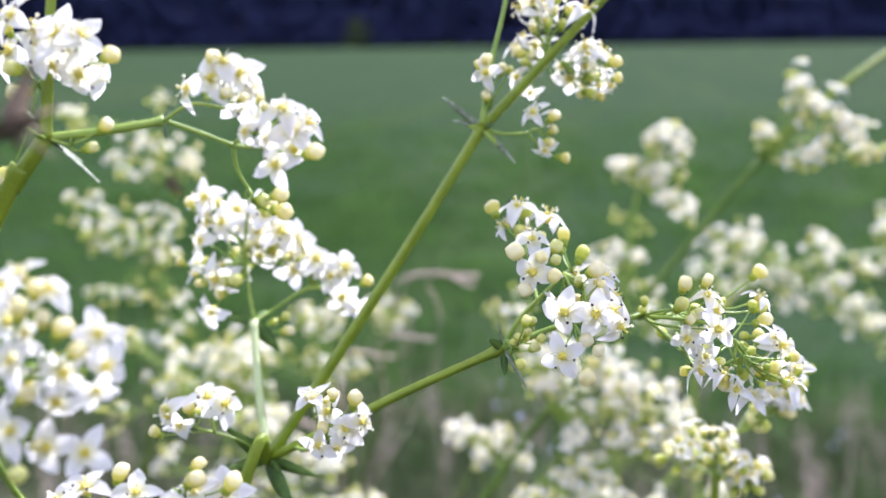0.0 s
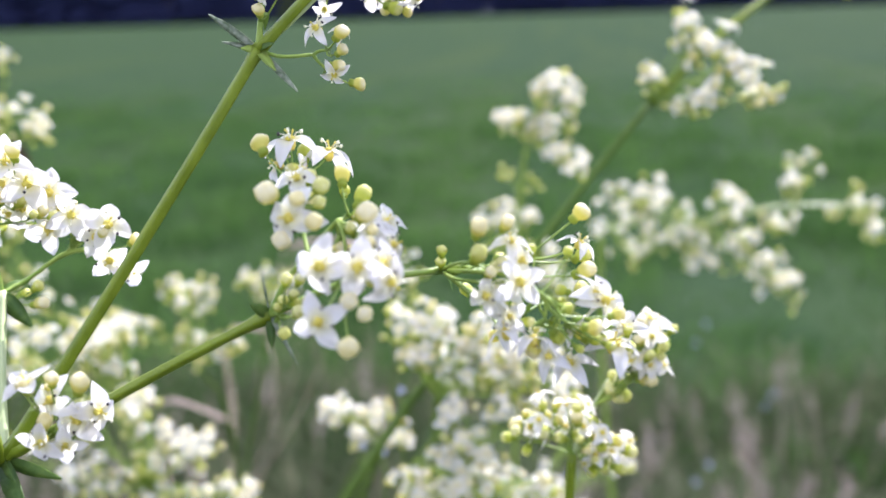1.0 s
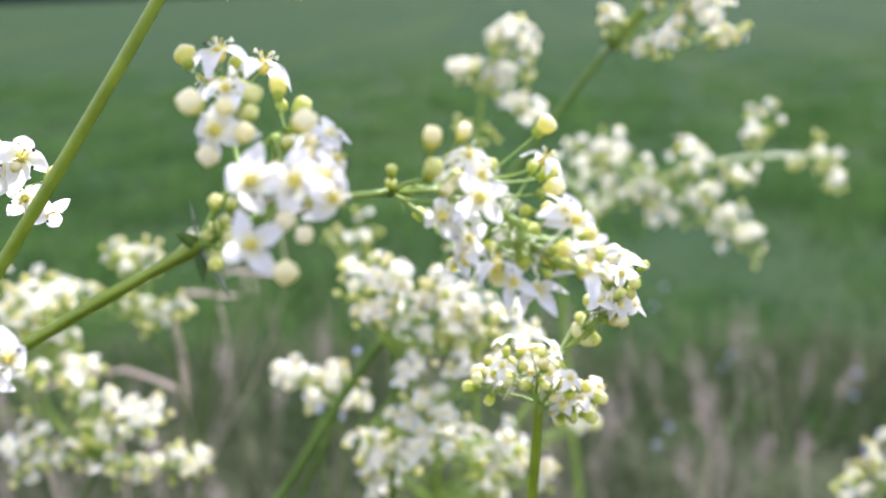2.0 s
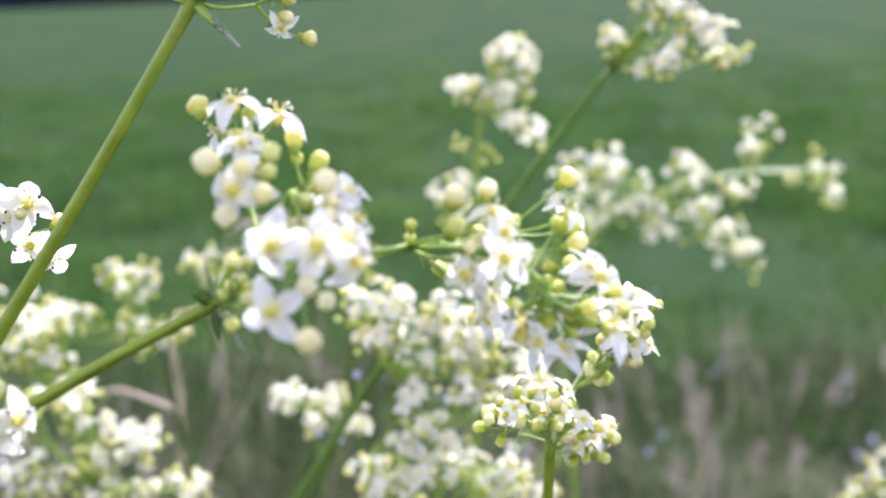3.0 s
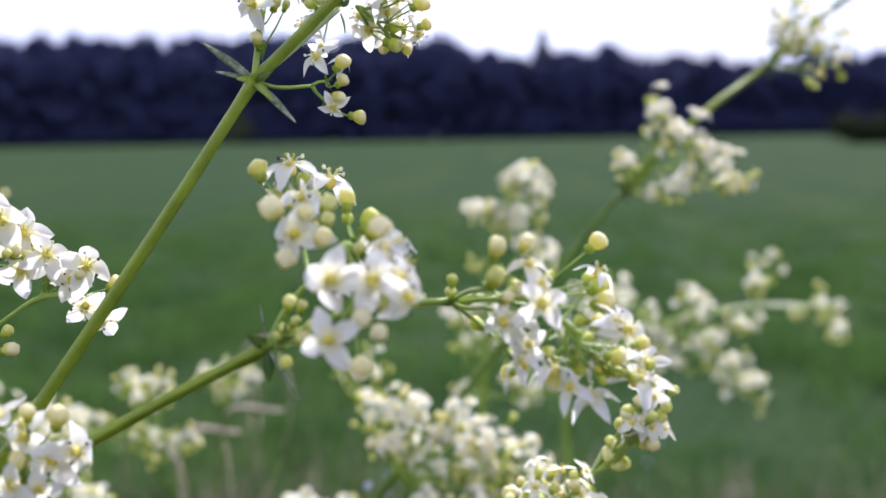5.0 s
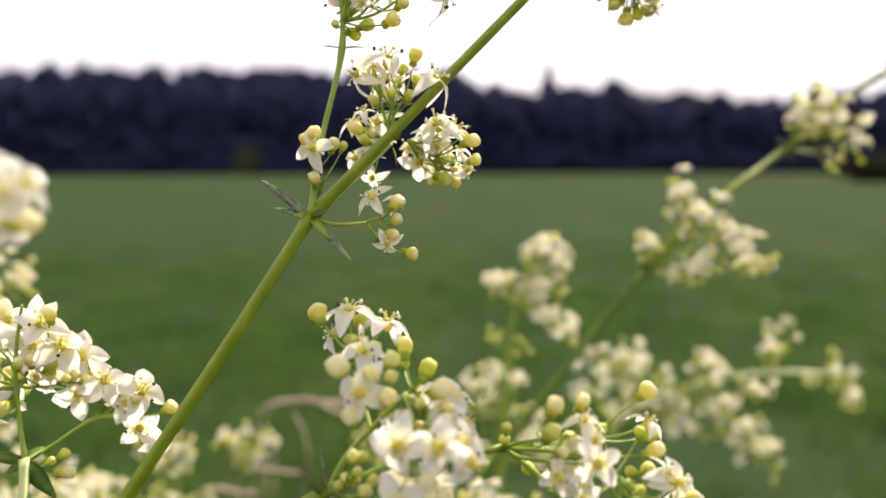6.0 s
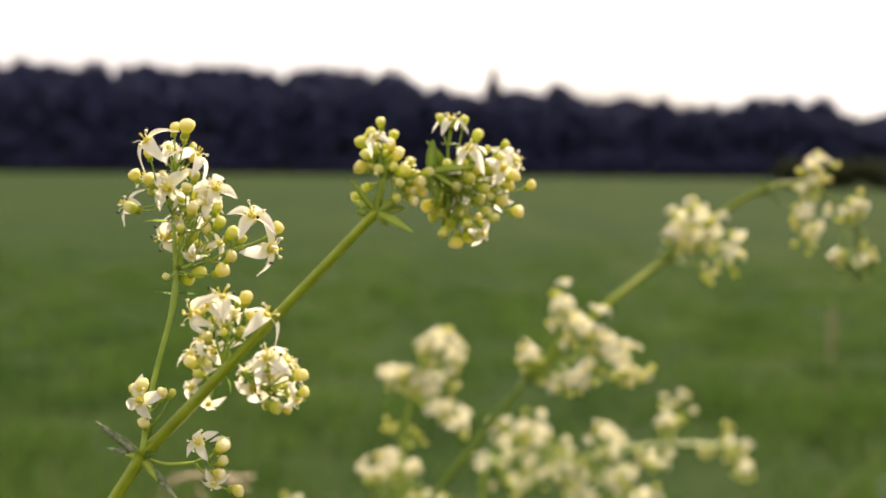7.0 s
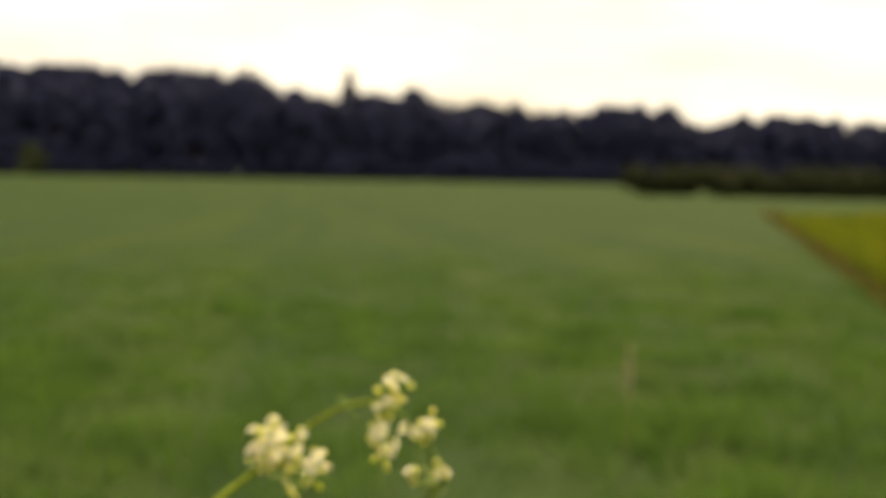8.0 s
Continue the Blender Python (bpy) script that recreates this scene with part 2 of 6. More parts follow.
def bud_mesh(name, stretch, mat, seed):
    """A closed bud: a four-lobed knob, widest near its top, on its small ovary, about one unit in radius."""
    rnd = random.Random(seed)
    bm = bmesh.new()
    lean = rnd.uniform(-0.14, 0.14), rnd.uniform(-0.14, 0.14)
    loops = []
    for z, r, lobe in ((-1.5, 0.26, 0), (-1.38, 0.5, 0), (-1.1, 0.63, 0), (-0.82, 0.55, 0), (-0.66, 0.56, 0.02), (-0.35, 0.84, 0.04), (0.0, 0.97, 0.05), (0.35, 1.0, 0.07), (0.65, 0.92, 0.09), (0.88, 0.68, 0.12), (1.0, 0.36, 0.14)):
        z = z * stretch if z > -0.66 else z + 0.66 * (1 - stretch)
        loops.append([])
        for k in range(12):
            b = 2 * math.pi * k / 12
            q = r * (1 + lobe * math.cos(4 * b)) * rnd.uniform(0.97, 1.03)
            loops[-1].append(bm.verts.new((q * math.cos(b) + lean[0] * z, q * math.sin(b) + lean[1] * z, z)))
    for a, b in zip(loops, loops[1:]):
        for k in range(12):
            bm.faces.new((a[k], a[(k + 1) % 12], b[(k + 1) % 12], b[k]))
    bm.faces.new(loops[0][::-1])
    bm.faces.new(loops[-1])
    return mesh_of(name, bm, [mat])


COROLLAS = [corolla_mesh("corolla", c, u, s) for c, u, s in ((0.10, 0.06, 1), (0.42, 0.05, 2), (0.75, 0.02, 3), (0.22, 0.22, 4), (0.55, 0.0, 5))]
CURLED = [corolla_mesh("corolla", c, u, s, slim=0.74) for c, u, s in ((0.42, 0.05, 13), (0.75, 0.05, 14), (0.95, 0.12, 15), (0.65, 0.2, 16))]
SIMPLE = [corolla_mesh("corolla_small", c, u, s, 4, 2, CREAM_PETAL) for c, u, s in ((0.15, 0.06, 6), (0.5, 0.05, 7), (0.8, 0.02, 8))]
PISTILS = mesh_of("pistil", pistil_mesh(), [PISTIL])
STAMENS = [mesh_of("stamen", stamen_mesh(s), [FILAMENT, DARK_ANTHER if s % 3 == 0 else FILAMENT]) for s in range(6)]
BUDS = [bud_mesh("bud", s, BUD, k) for k, s in enumerate((1.02, 1.14, 1.28))] + [bud_mesh("bud", s, GREEN_BUD, 9 + k) for k, s in enumerate((1.15, 1.4))]


def add_flower(plant, place, way, size, rnd, plain=False, curled=False):
    m = Matrix.Translation(place) @ toward(way, rnd.uniform(0, 6.3)) @ Matrix.Scale(size, 4)
    if plain:
        f = piece("flower", rnd.choice(SIMPLE), m, plant)
        piece("pistil", PISTILS, Matrix(), f)
        return f
    f = piece("flower", rnd.choice(CURLED if curled else COROLLAS), m, plant)
    piece("pistil", PISTILS, Matrix(), f)
    for k in range(4):
        piece("stamen", rnd.choice(STAMENS), Matrix.Rotation(math.pi / 4 * (2 * k + 1) + rnd.uniform(-0.2, 0.2), 4, "Z"), f)
    return f


def add_bud(plant, place, way, size, rnd, green=0.3):
    me = rnd.choice(BUDS[3:]) if rnd.random() < green else rnd.choice(BUDS[:3])
    return piece("bud", me, Matrix.Translation(place) @ toward(way, rnd.uniform(0, 6.3)) @ Matrix.Scale(size, 4), plant)


FLOWER_R, BUD_R = 0.00252, 0.00066


def stalks(plant, base, ends, rnd, bracts=True):
    """The branching stalks of one head of flowers, from its foot to each flower: ends are (place, way)."""
    bm = bmesh.new()
    thick = 0.00015
    left = list(ends)
    while left:
        seed = max(left, key=lambda e: (e[0] - base).length)
        near = sorted(left, key=lambda e: (e[0] - seed[0]).length)[:rnd.choice((3, 4, 5, 6))]
        left = [e for e in left if e not in near]
        middle = sum((e[0] for e in near), Vector()) / len(near)
        away = sum((e[1] for e in near), Vector()).normalized()
        hub = base.lerp(middle, rnd.uniform(0.64, 0.84)) - away * 0.0012
        bow = Vector([rnd.uniform(-1, 1) for _ in range(3)]) * (hub - base).length * 0.13
        tube(bm, glide([base, base.lerp(hub, 0.5) + bow, hub], 3), thick * 1.5, thick * 1.1, 6)
        for side in (-1, 1):
            lean = (Vector([rnd.gauss(0, 1) for _ in range(3)]) + away * 0.8).normalized()
            if bracts:
                leaves = bmesh.new()
                leaf_blade(leaves, hub, lean, away, rnd.uniform(0.0010, 0.0019), rnd.uniform(0.0004, 0.0007), rnd.uniform(0.1, 0.7))
                part("bract", leaves, BRACT, plant)
        for place, way in near:
            tube(bm, glide([hub, hub.lerp(place, 0.6) - way * 0.0006, place], 3), thick * 0.85, thick * 0.65, 5)
    return part("branchlet", bm, TWIG, plant)


def head(plant, base, lobes, seed, flowers=3, buds=3, size=1.0, green=0.3, plain=False, curled=False, placed_flowers=(), placed_buds=()):
    """A head of flowers on its stalks: lobes are (x, y, z, radius); placed ones have a place of their own."""
    rnd = random.Random(seed)
    base = Vector(base)
    ends, taken = [], []
    for x, y, z, way, r in placed_flowers:
        p, w = Vector((x, y, z)), Vector(way).normalized()
        add_flower(plant, p, w, FLOWER_R * r, rnd, curled=curled)
        ends.append((p - w * 0.0006, w))
        taken.append(p)
    for x, y, z, r, unripe in placed_buds:
        p = Vector((x, y, z))
        w = ((p - base).normalized() + Vector((0, 0, 0.5))).normalized()
        add_bud(plant, p, w, BUD_R * r, rnd, unripe)
        ends.append((p - w * 0.0009 * r, w))
        taken.append(p)
    for x, y, z, r in lobes:
        c = Vector((x, y, z))
        shape = Vector((rnd.uniform(0.75, 1.3), rnd.uniform(0.75, 1.2), rnd.uniform(0.7, 1.25)))
        for k in range(flowers + buds):
            for tries in range(14):
                w = Vector([rnd.gauss(0, 1) for _ in range(3)]).normalized()
                p = c + w * shape * r * (0.3 + 0.95 * rnd.random() ** 0.8)
                if all((p - q).length > 0.0019 * size for q in taken):
                    break
            taken.append(p)
            below = w.z < -0.5
            w = (w + 0.45 * Vector((0, 0, 1)) + 0.35 * (p - base).normalized() + 0.5 * Vector([rnd.gauss(0, 1) for _ in range(3)])).normalized()
            if k < flowers and not (plain and below):
                add_flower(plant, p, w, FLOWER_R * size * rnd.uniform(0.82, 1.05), rnd, plain, curled)
                ends.append((p - w * 0.0006, w))
            else:
                s = BUD_R * size * rnd.uniform(0.72, 1.15) * (1.25 if plain else 1.0)
                add_bud(plant, p, w, s, rnd, 0.75 if plain and below else green)
                ends.append((p - w * s * 1.1, w))
    if ends:
        stalks(plant, base, ends, rnd, bracts=not plain)


def leaf_blade(bm, foot, way, up, long, wide, bend=0.3):
    """A lance-shaped leaf with a folded midrib and real thickness."""
    way, up = Vector(way).normalized(), Vector(up)
    up = (up - way * up.dot(way)).normalized()
    side = way.cross(up)
    rows, lower = [], []
    for i in range(7):
        f = i / 6
        c = Vector(foot) + way * (long * f) - up * (bend * long * f * f)
        half = wide * 0.5 * (math.sin(math.pi * min(0.97, 0.12 + 0.88 * f)) ** 0.8) + wide * 0.02
        rows.append([bm.verts.new(c + side * half + up * half * 0.35), bm.verts.new(c), bm.verts.new(c - side * half + up * half * 0.35)])
        lower.append(bm.verts.new(c - up * wide * 0.07))
    for i in range(6):
        a, b = rows[i], rows[i + 1]
        bm.faces.new((a[0], a[1], b[1], b[0]))
        bm.faces.new((a[1], a[2], b[2], b[1]))
        bm.faces.new((a[0], b[0], lower[i + 1], lower[i]))
        bm.faces.new((b[2], a[2], lower[i], lower[i + 1]))


def whorl(plant, place, axis, count, long, wide, seed, mat=None, low=0.2):
    """A ring of leaves round a node of the stem, each a part."""
    rnd = random.Random(seed)
    axis = Vector(axis).normalized()
    a = axis.orthogonal().normalized()
    b = axis.cross(a)
    for k in range(count):
        t = 2 * math.pi * (k + rnd.uniform(-0.25, 0.25)) / count
        way = a * math.cos(t) + b * math.sin(t) + axis * rnd.uniform(-low, low * 1.5)
        bm = bmesh.new()
        leaf_blade(bm, Vector(place) + way * 0.0006, way, axis, long * rnd.uniform(0.6, 1.15), wide * rnd.uniform(0.7, 1.1), rnd.uniform(0.06, 0.48))
        part("leaf", bm, mat or LEAF, plant)


def leaf_to(plant, foot, tip, wide, bend=0.15, mat=None, up=(0.1, -0.4, 1)):
    """One leaf from its foot to its tip."""
    foot, tip = Vector(foot), Vector(tip)
    bm = bmesh.new()
    leaf_blade(bm, foot, tip - foot, up, (tip - foot).length, wide, bend)
    return part("leaf", bm, mat or LEAF, plant)


def stem(plant, points, r0, r1, mat=None, sides=16, square=0.13, steps=10, name="stem", swell=()):
    bm = bmesh.new()
    tube(bm, glide(points, steps), r0, r1, sides, square, swell)
    return part(name, bm, mat or STEM, plant)


def plant_at(foot, label):
    p = new("bedstraw_plant")
    p.location = foot
    bpy.context.view_layer.update()
    return tagged(p, label, "wild flower", "bedstraw plants on the field margin")


def settle(plant):
    """Keeps all parts of a plant where they were built, with the plant's origin at its foot."""
    foot = plant.location.copy()
    for ob in plant.children:
        ob.matrix_parent_inverse = Matrix.Translation(-foot)


# ---- ground ----
def ground_material():
    m = material("field and margin", (0.0175, 0.035, 0.0145), (0.025, 0.043, 0.0172), 0.9, 0.9, 0.0, 0.6, 0.0, fine=30, gloss=0.01)
    n, l = m.node_tree.nodes, m.node_tree.links
    green = [x for x in n if x.type == "MIX_RGB"][0]
    tc, sep, wob = n.new("ShaderNodeTexCoord"), n.new("ShaderNodeSeparateXYZ"), n.new("ShaderNodeTexNoise")
    wob.inputs["Scale"].default_value = 1.6
    l.new(tc.outputs["Object"], sep.inputs[0])
    l.new(tc.outputs["Object"], wob.inputs["Vector"])
    edge = n.new("ShaderNodeMath")
    edge.operation = "MULTIPLY_ADD"
    edge.inputs[1].default_value = 1.4
    l.new(wob.outputs["Fac"], edge.inputs[0])
    l.new(sep.outputs["Y"], edge.inputs[2])
    rng = n.new("ShaderNodeMapRange")
    rng.inputs[1].default_value, rng.inputs[2].default_value = 2.45, 2.95
    l.new(edge.outputs[0], rng.inputs[0])
    patch, earth = n.new("ShaderNodeTexNoise"), n.new("ShaderNodeMixRGB")
    patch.inputs["Scale"].default_value, patch.inputs["Detail"].default_value = 9, 6
    l.new(tc.outputs["Object"], patch.inputs["Vector"])
    l.new(patch.outputs["Fac"], earth.inputs[0])
    earth.inputs[1].default_value, earth.inputs[2].default_value = (0.022, 0.032, 0.014, 1), (0.085, 0.090, 0.050, 1)
    # drilled rows that run away over the field
    swath, rows = n.new("ShaderNodeMapping"), n.new("ShaderNodeTexNoise")
    swath.inputs["Rotation"].default_value = (0, 0, radians(-14))
    swath.inputs["Scale"].default_value = (0.55, 0.025, 1)
    rows.inputs["Scale"].default_value, rows.inputs["Detail"].default_value = 2.0, 3
    l.new(tc.outputs["Object"], swath.inputs["Vector"])
    l.new(swath.outputs["Vector"], rows.inputs["Vector"])
    streak = n.new("ShaderNodeMixRGB")
    tone = n.new("ShaderNodeMapRange")
    tone.inputs[1].default_value, tone.inputs[2].default_value, tone.inputs[4].default_value = 0.45, 0.62, 0.9
    l.new(rows.outputs["Fac"], tone.inputs[0])
    l.new(tone.outputs[0], streak.inputs[0])
    l.new(green.outputs[0], streak.inputs[1])
    streak.inputs[2].default_value = (0.0275, 0.045, 0.0155, 1)
    both = n.new("ShaderNodeMixRGB")
    l.new(rng.outputs[0], both.inputs[0])
    l.new(earth.outputs[0], both.inputs[1])
    l.new(streak.outputs[0], both.inputs[2])
    l.new(both.outputs[0], n["Principled BSDF"].inputs["Base Color"])
    return m


def build_ground():
    k = 90
    line = [math.copysign(abs(s) ** 3.2 * 2600 + abs(s) * 6, s) for s in np.linspace(-1, 1, 2 * k + 1)]
    bm = bmesh.new()
    grid = [[bm.verts.new((x, y + 3, 0.035 * noise.noise(Vector((x * 0.9, y * 0.9, 0))) if abs(x) + abs(y) < 40 else 0.0)) for x in line] for y in line]
    for a, b in zip(grid, grid[1:]):
        for i in range(2 * k):
            bm.faces.new((a[i], a[i + 1], b[i + 1], b[i]))
    tagged(link("ground", bm, ground_material()), "green field with a dry brownish margin", "ground", kind="structure")


build_ground()


def blades(name, mat, label, spots, category="grass"):
    """Grass as one object: spots are (x, y, height, width, lean)."""
    rnd = random.Random(len(spots))
    verts, faces = [], []
    for x, y, h, w, lean in spots:
        a, b = rnd.uniform(0, 6.3), rnd.uniform(0, 6.3)
        dx, dy, lx, ly = math.cos(a) * w / 2, math.sin(a) * w / 2, math.cos(b) * lean * h, math.sin(b) * lean * h
        n = len(verts)
        verts += [(x - dx, y - dy, -0.03), (x + dx, y + dy, -0.03), (x + dx * 0.8 + lx * 0.35, y + dy * 0.8 + ly * 0.35, h * 0.6), (x - dx * 0.8 + lx * 0.35, y - dy * 0.8 + ly * 0.35, h * 0.6), (x + lx, y + ly, h * 0.95)]
        faces += [(n, n + 1, n + 2, n + 3), (n + 3, n + 2, n + 4)]
    me = bpy.data.meshes.new(name)
    me.from_pydata(verts, [], faces)
    me.materials.append(mat)
    ob = new(name, me)
    return tagged(ob, label, category, kind="stuff")


def island_material(name, low, high, through_light=0.3, rough=0.6, patches=0.0):
    """Blades and leaves that differ one by one, and in patches of that many waves a metre."""
    m = material(name, low, high, patches or 30, rough, through_light, gloss=0.02)
    n, l = m.node_tree.nodes, m.node_tree.links
    geo = n.new("ShaderNodeNewGeometry")
    blend = [x for x in n if x.type == "MIX_RGB"][0]
    if patches:
        both, tone = n.new("ShaderNodeMath"), [x for x in n if x.type == "MAP_RANGE"][0]
        both.operation, both.use_clamp = "MULTIPLY_ADD", True
        tone.inputs[4].default_value = 0.65
        both.inputs[1].default_value = 0.35
        l.new(geo.outputs["Random Per Island"], both.inputs[0])
        l.new(tone.outputs[0], both.inputs[2])
        l.new(both.outputs[0], blend.inputs[0])
    else:
        l.new(geo.outputs["Random Per Island"], blend.inputs[0])
    return m


FIELD_GRASS = island_material("field grass", (0.022, 0.058, 0.0155), (0.100, 0.186, 0.037), patches=2.4)
MARGIN_GRASS = island_material("margin grass", (0.024, 0.050, 0.015), (0.138, 0.148, 0.078), patches=6)
PANICLE = island_material("grass seed heads", (0.16, 0.135, 0.10), (0.35, 0.30, 0.24))
STRAW = island_material("straw", (0.14, 0.125, 0.08), (0.34, 0.29, 0.20))


def field_spots(count):
    rnd = random.Random(5)
    out = []
    while len(out) < count:
        y = 1.85 + 14 * rnd.random() ** 1.5
        if rnd.random() < (y - 5) / 11:
            continue
        x = rnd.uniform(-9.5, 10)
        clump = 0.5 * noise.noise(Vector((x * 1.1, y * 1.1, 3))) + 0.6 * noise.noise(Vector((x * 3.6, y * 2.6, 7)))
        if rnd.random() < 0.55 + 0.9 * clump and not (y < 2.3 and rnd.random() < (2.3 - y) * 1.8):
            h = max(0.025, rnd.uniform(0.05, 0.10) * (1 + 1.2 * clump)) * max(0.25, 1 - max(0, y - 3) / 13)
            out.append((x, y, h, rnd.uniform(0.004, 0.008) * (1 + 0.06 * (y - 2)), rnd.uniform(0.2, 0.9)))
    return out


def margin_spots(count, low, high, wide, seed, lean):
    rnd = random.Random(seed)
    out = []
    while len(out) < count:
        x, y = rnd.uniform(-7, 7), rnd.uniform(-5, 2.35)
        if rnd.random() > math.exp(-(x / 3.2) ** 2 - (min(y, 0) / 1.6) ** 2):
            continue
        if noise.noise(Vector((x * 3, y * 3, seed))) > -0.15 and (y > 0.55 or abs(x) > 0.6 or high < 0.3):
            out.append((x, y, rnd.uniform(low, high), wide * rnd.uniform(0.6, 1.3), rnd.uniform(0.1, lean)))
    return out


blades("field_grass", FIELD_GRASS, "short bright green grass of the field", field_spots(150000))
blades("margin_grass", MARGIN_GRASS, "low brownish green grass on the field margin", margin_spots(48000, 0.04, 0.17, 0.0055, 3, 1.8))
blades("dry_stalks", STRAW, "thin pale dry grass stalks on the field margin", margin_spots(650, 0.14, 0.36, 0.0034, 4, 0.6))


def build_seed_heads():
    """Feathery grass heads that stand up out of the margin, each with its stalk."""
    rnd = random.Random(31)
    verts, faces = [], []
    count = 0
    while count < 210:
        x, y = rnd.uniform(-1.9, 2.1), rnd.uniform(0.95, 2.05)
        if noise.noise(Vector((x * 2.2, y * 2.2, 9))) < -0.12 + 0.1 * rnd.random():
            continue
        count += 1
        high, long, wide = rnd.uniform(0.09, 0.22), rnd.uniform(0.05, 0.10), rnd.uniform(0.008, 0.016)
        lx, ly = rnd.gauss(0, 0.04), rnd.gauss(0, 0.04)
        n = len(verts)
        verts += [(x - 0.0012, y, -0.02), (x + 0.0012, y, -0.02), (x + lx + 0.0008, y + ly, high), (x + lx - 0.0008, y + ly, high)]
        faces.append((n, n + 1, n + 2, n + 3))
        for k in range(30):
            f = k / 29
            a, r = rnd.uniform(0, 6.3), wide * math.sin(math.pi * min(0.93, 0.2 + 0.75 * f)) * rnd.uniform(0.6, 1.1)
            cx, cy, cz = x + lx * (1 + f * 0.3), y + ly * (1 + f * 0.3), high - 0.3 * long + long * f
            dx, dy, n = r * math.cos(a), r * math.sin(a), len(verts)
            verts += [(cx, cy, cz), (cx + dx - dy * 0.22, cy + dy + dx * 0.22, cz + 0.010), (cx + dx * 1.2, cy + dy * 1.2, cz + 0.020), (cx + dx + dy * 0.22, cy + dy - dx * 0.22, cz + 0.012)]
            faces.append((n, n + 1, n + 2, n + 3))
    me = bpy.data.meshes.new("grass_seed_heads")
    me.from_pydata(verts, [], faces)
    me.materials.append(PANICLE)
    tagged(new("grass_seed_heads", me), "pinkish dry feathery grass heads on thin stalks", "grass", kind="stuff")


build_seed_heads()


# ---- the crop of yellow flowers beyond the field's edge ----
def build_yellow_crop():
    rnd = random.Random(8)
    m = island_material("yellow crop", (0.07, 0.12, 0.014), (0.185, 0.19, 0.022), 0.2)
    spots = []
    while len(spots) < 26000:
        y = 6.5 + 60 * rnd.random() ** 2
        edge = 4.54 + (y - 8.7) * 0.337
        x = edge + (2 + y * 0.9) * rnd.random() ** 1.3
        if y > 23 + (x - 8) * 1.0:
            continue
        spots.append((x, y, rnd.uniform(0.18, 0.34), 0.02 + y * 0.0022, rnd.uniform(0.1, 0.5)))
    dry = island_material("dry crop edge", (0.08, 0.085, 0.025), (0.17, 0.14, 0.045), 0.1)
    rim = []
    while len(rim) < 2600:
        y = 6.5 + 26 * rnd.random() ** 1.6
        rim.append((4.54 + (y - 8.7) * 0.337 + rnd.uniform(-0.16, 0.2) * (1 + y * 0.02), y, rnd.uniform(0.06, 0.16), 0.012 + y * 0.001, rnd.uniform(0.2, 0.9)))
    blades("dry_crop_edge", dry, "narrow brown dry strip along the yellow crop", rim, "crop")
    blades("yellow_crop", m, "strip of low crop in yellow flower beside the green field", spots, "crop")


build_yellow_crop()

# ---- the wood behind the field ----
BARK = material("bark", (0.05, 0.04, 0.03), (0.11, 0.09, 0.07), 3, 0.9, 0, 0.6, fine=20)
# navy instead of green: blue haze and flare put into the leaf colour
HAZY_WOOD_LEAF = island_material("dark foliage with blue haze in its colour", (0.025, 0.029, 0.067), (0.038, 0.044, 0.094), 0.05, 0.7)
PALE_LEAF = island_material("lighter foliage", (0.05, 0.065, 0.03), (0.085, 0.10, 0.045), 0.12, 0.7)


HEDGE_LEAF = island_material("hedge foliage", (0.020, 0.026, 0.013), (0.040, 0.047, 0.022), 0.08, 0.7)


def crown_mesh(seed, high, wide, low, count, leaf, mat):
    """A crown of many leafy sprays, uneven and with gaps."""
    rnd = random.Random(seed)
    lobes = []
    for k in range(26):
        f = rnd.random()
        z = low + (high - low) * (0.12 + 0.76 * f)
        reach = wide * math.sqrt(max(0.05, 1 - (2 * f - 0.85) ** 2)) * rnd.uniform(0.3, 0.9)
        a = rnd.uniform(0, 6.3)
        lobes.append((Vector((reach * math.cos(a), reach * math.sin(a), z)), wide * rnd.uniform(0.26, 0.42)))
    verts, faces = [], []
    for k in range(count):
        c, r = rnd.choice(lobes)
        w = Vector([rnd.gauss(0, 1) for _ in range(3)]).normalized()
        p = c + w * r * rnd.uniform(0.55, 1.05)
        p.z = min(max(p.z, low * 0.5), high)
        t = (w + Vector([rnd.gauss(0, 0.6) for _ in range(3)])).normalized()
        u = t.orthogonal().normalized() * leaf * rnd.uniform(0.5, 1.2)
        v = t.cross(u) * rnd.uniform(0.5, 1.0)
        n = len(verts)
        verts += [p - u, p - v * 0.8, p + u, p + v, p + t * leaf * 0.35]
        faces += [(n, n + 1, n + 4), (n + 1, n + 2, n + 4), (n + 2, n + 3, n + 4), (n + 3, n, n + 4)]
    me = bpy.data.meshes.new("crown")
    me.from_pydata(verts, [], faces)
    me.materials.append(mat)
    return me


def trunk_mesh(seed, high):
    rnd = random.Random(seed)
    bm = bmesh.new()
    tube(bm, glide([Vector((0, 0, -0.3)), Vector((rnd.uniform(-0.2, 0.2), 0, high * 0.4)), Vector((rnd.uniform(-0.5, 0.5), 0.2, high * 0.85))], 5), high * 0.022, high * 0.006, 8)
    for k in range(6):
        z = high * rnd.uniform(0.3, 0.7)
        a = rnd.uniform(0, 6.3)
        reach = high * rnd.uniform(0.12, 0.22)
        tube(bm, glide([Vector((0, 0, z)), Vector((reach * 0.5 * math.cos(a), reach * 0.5 * math.sin(a), z + reach * 0.4)), Vector((reach * math.cos(a), reach * math.sin(a), z + reach))], 3), high * 0.009, high * 0.003, 6)
    return mesh_of("trunk", bm, [BARK])


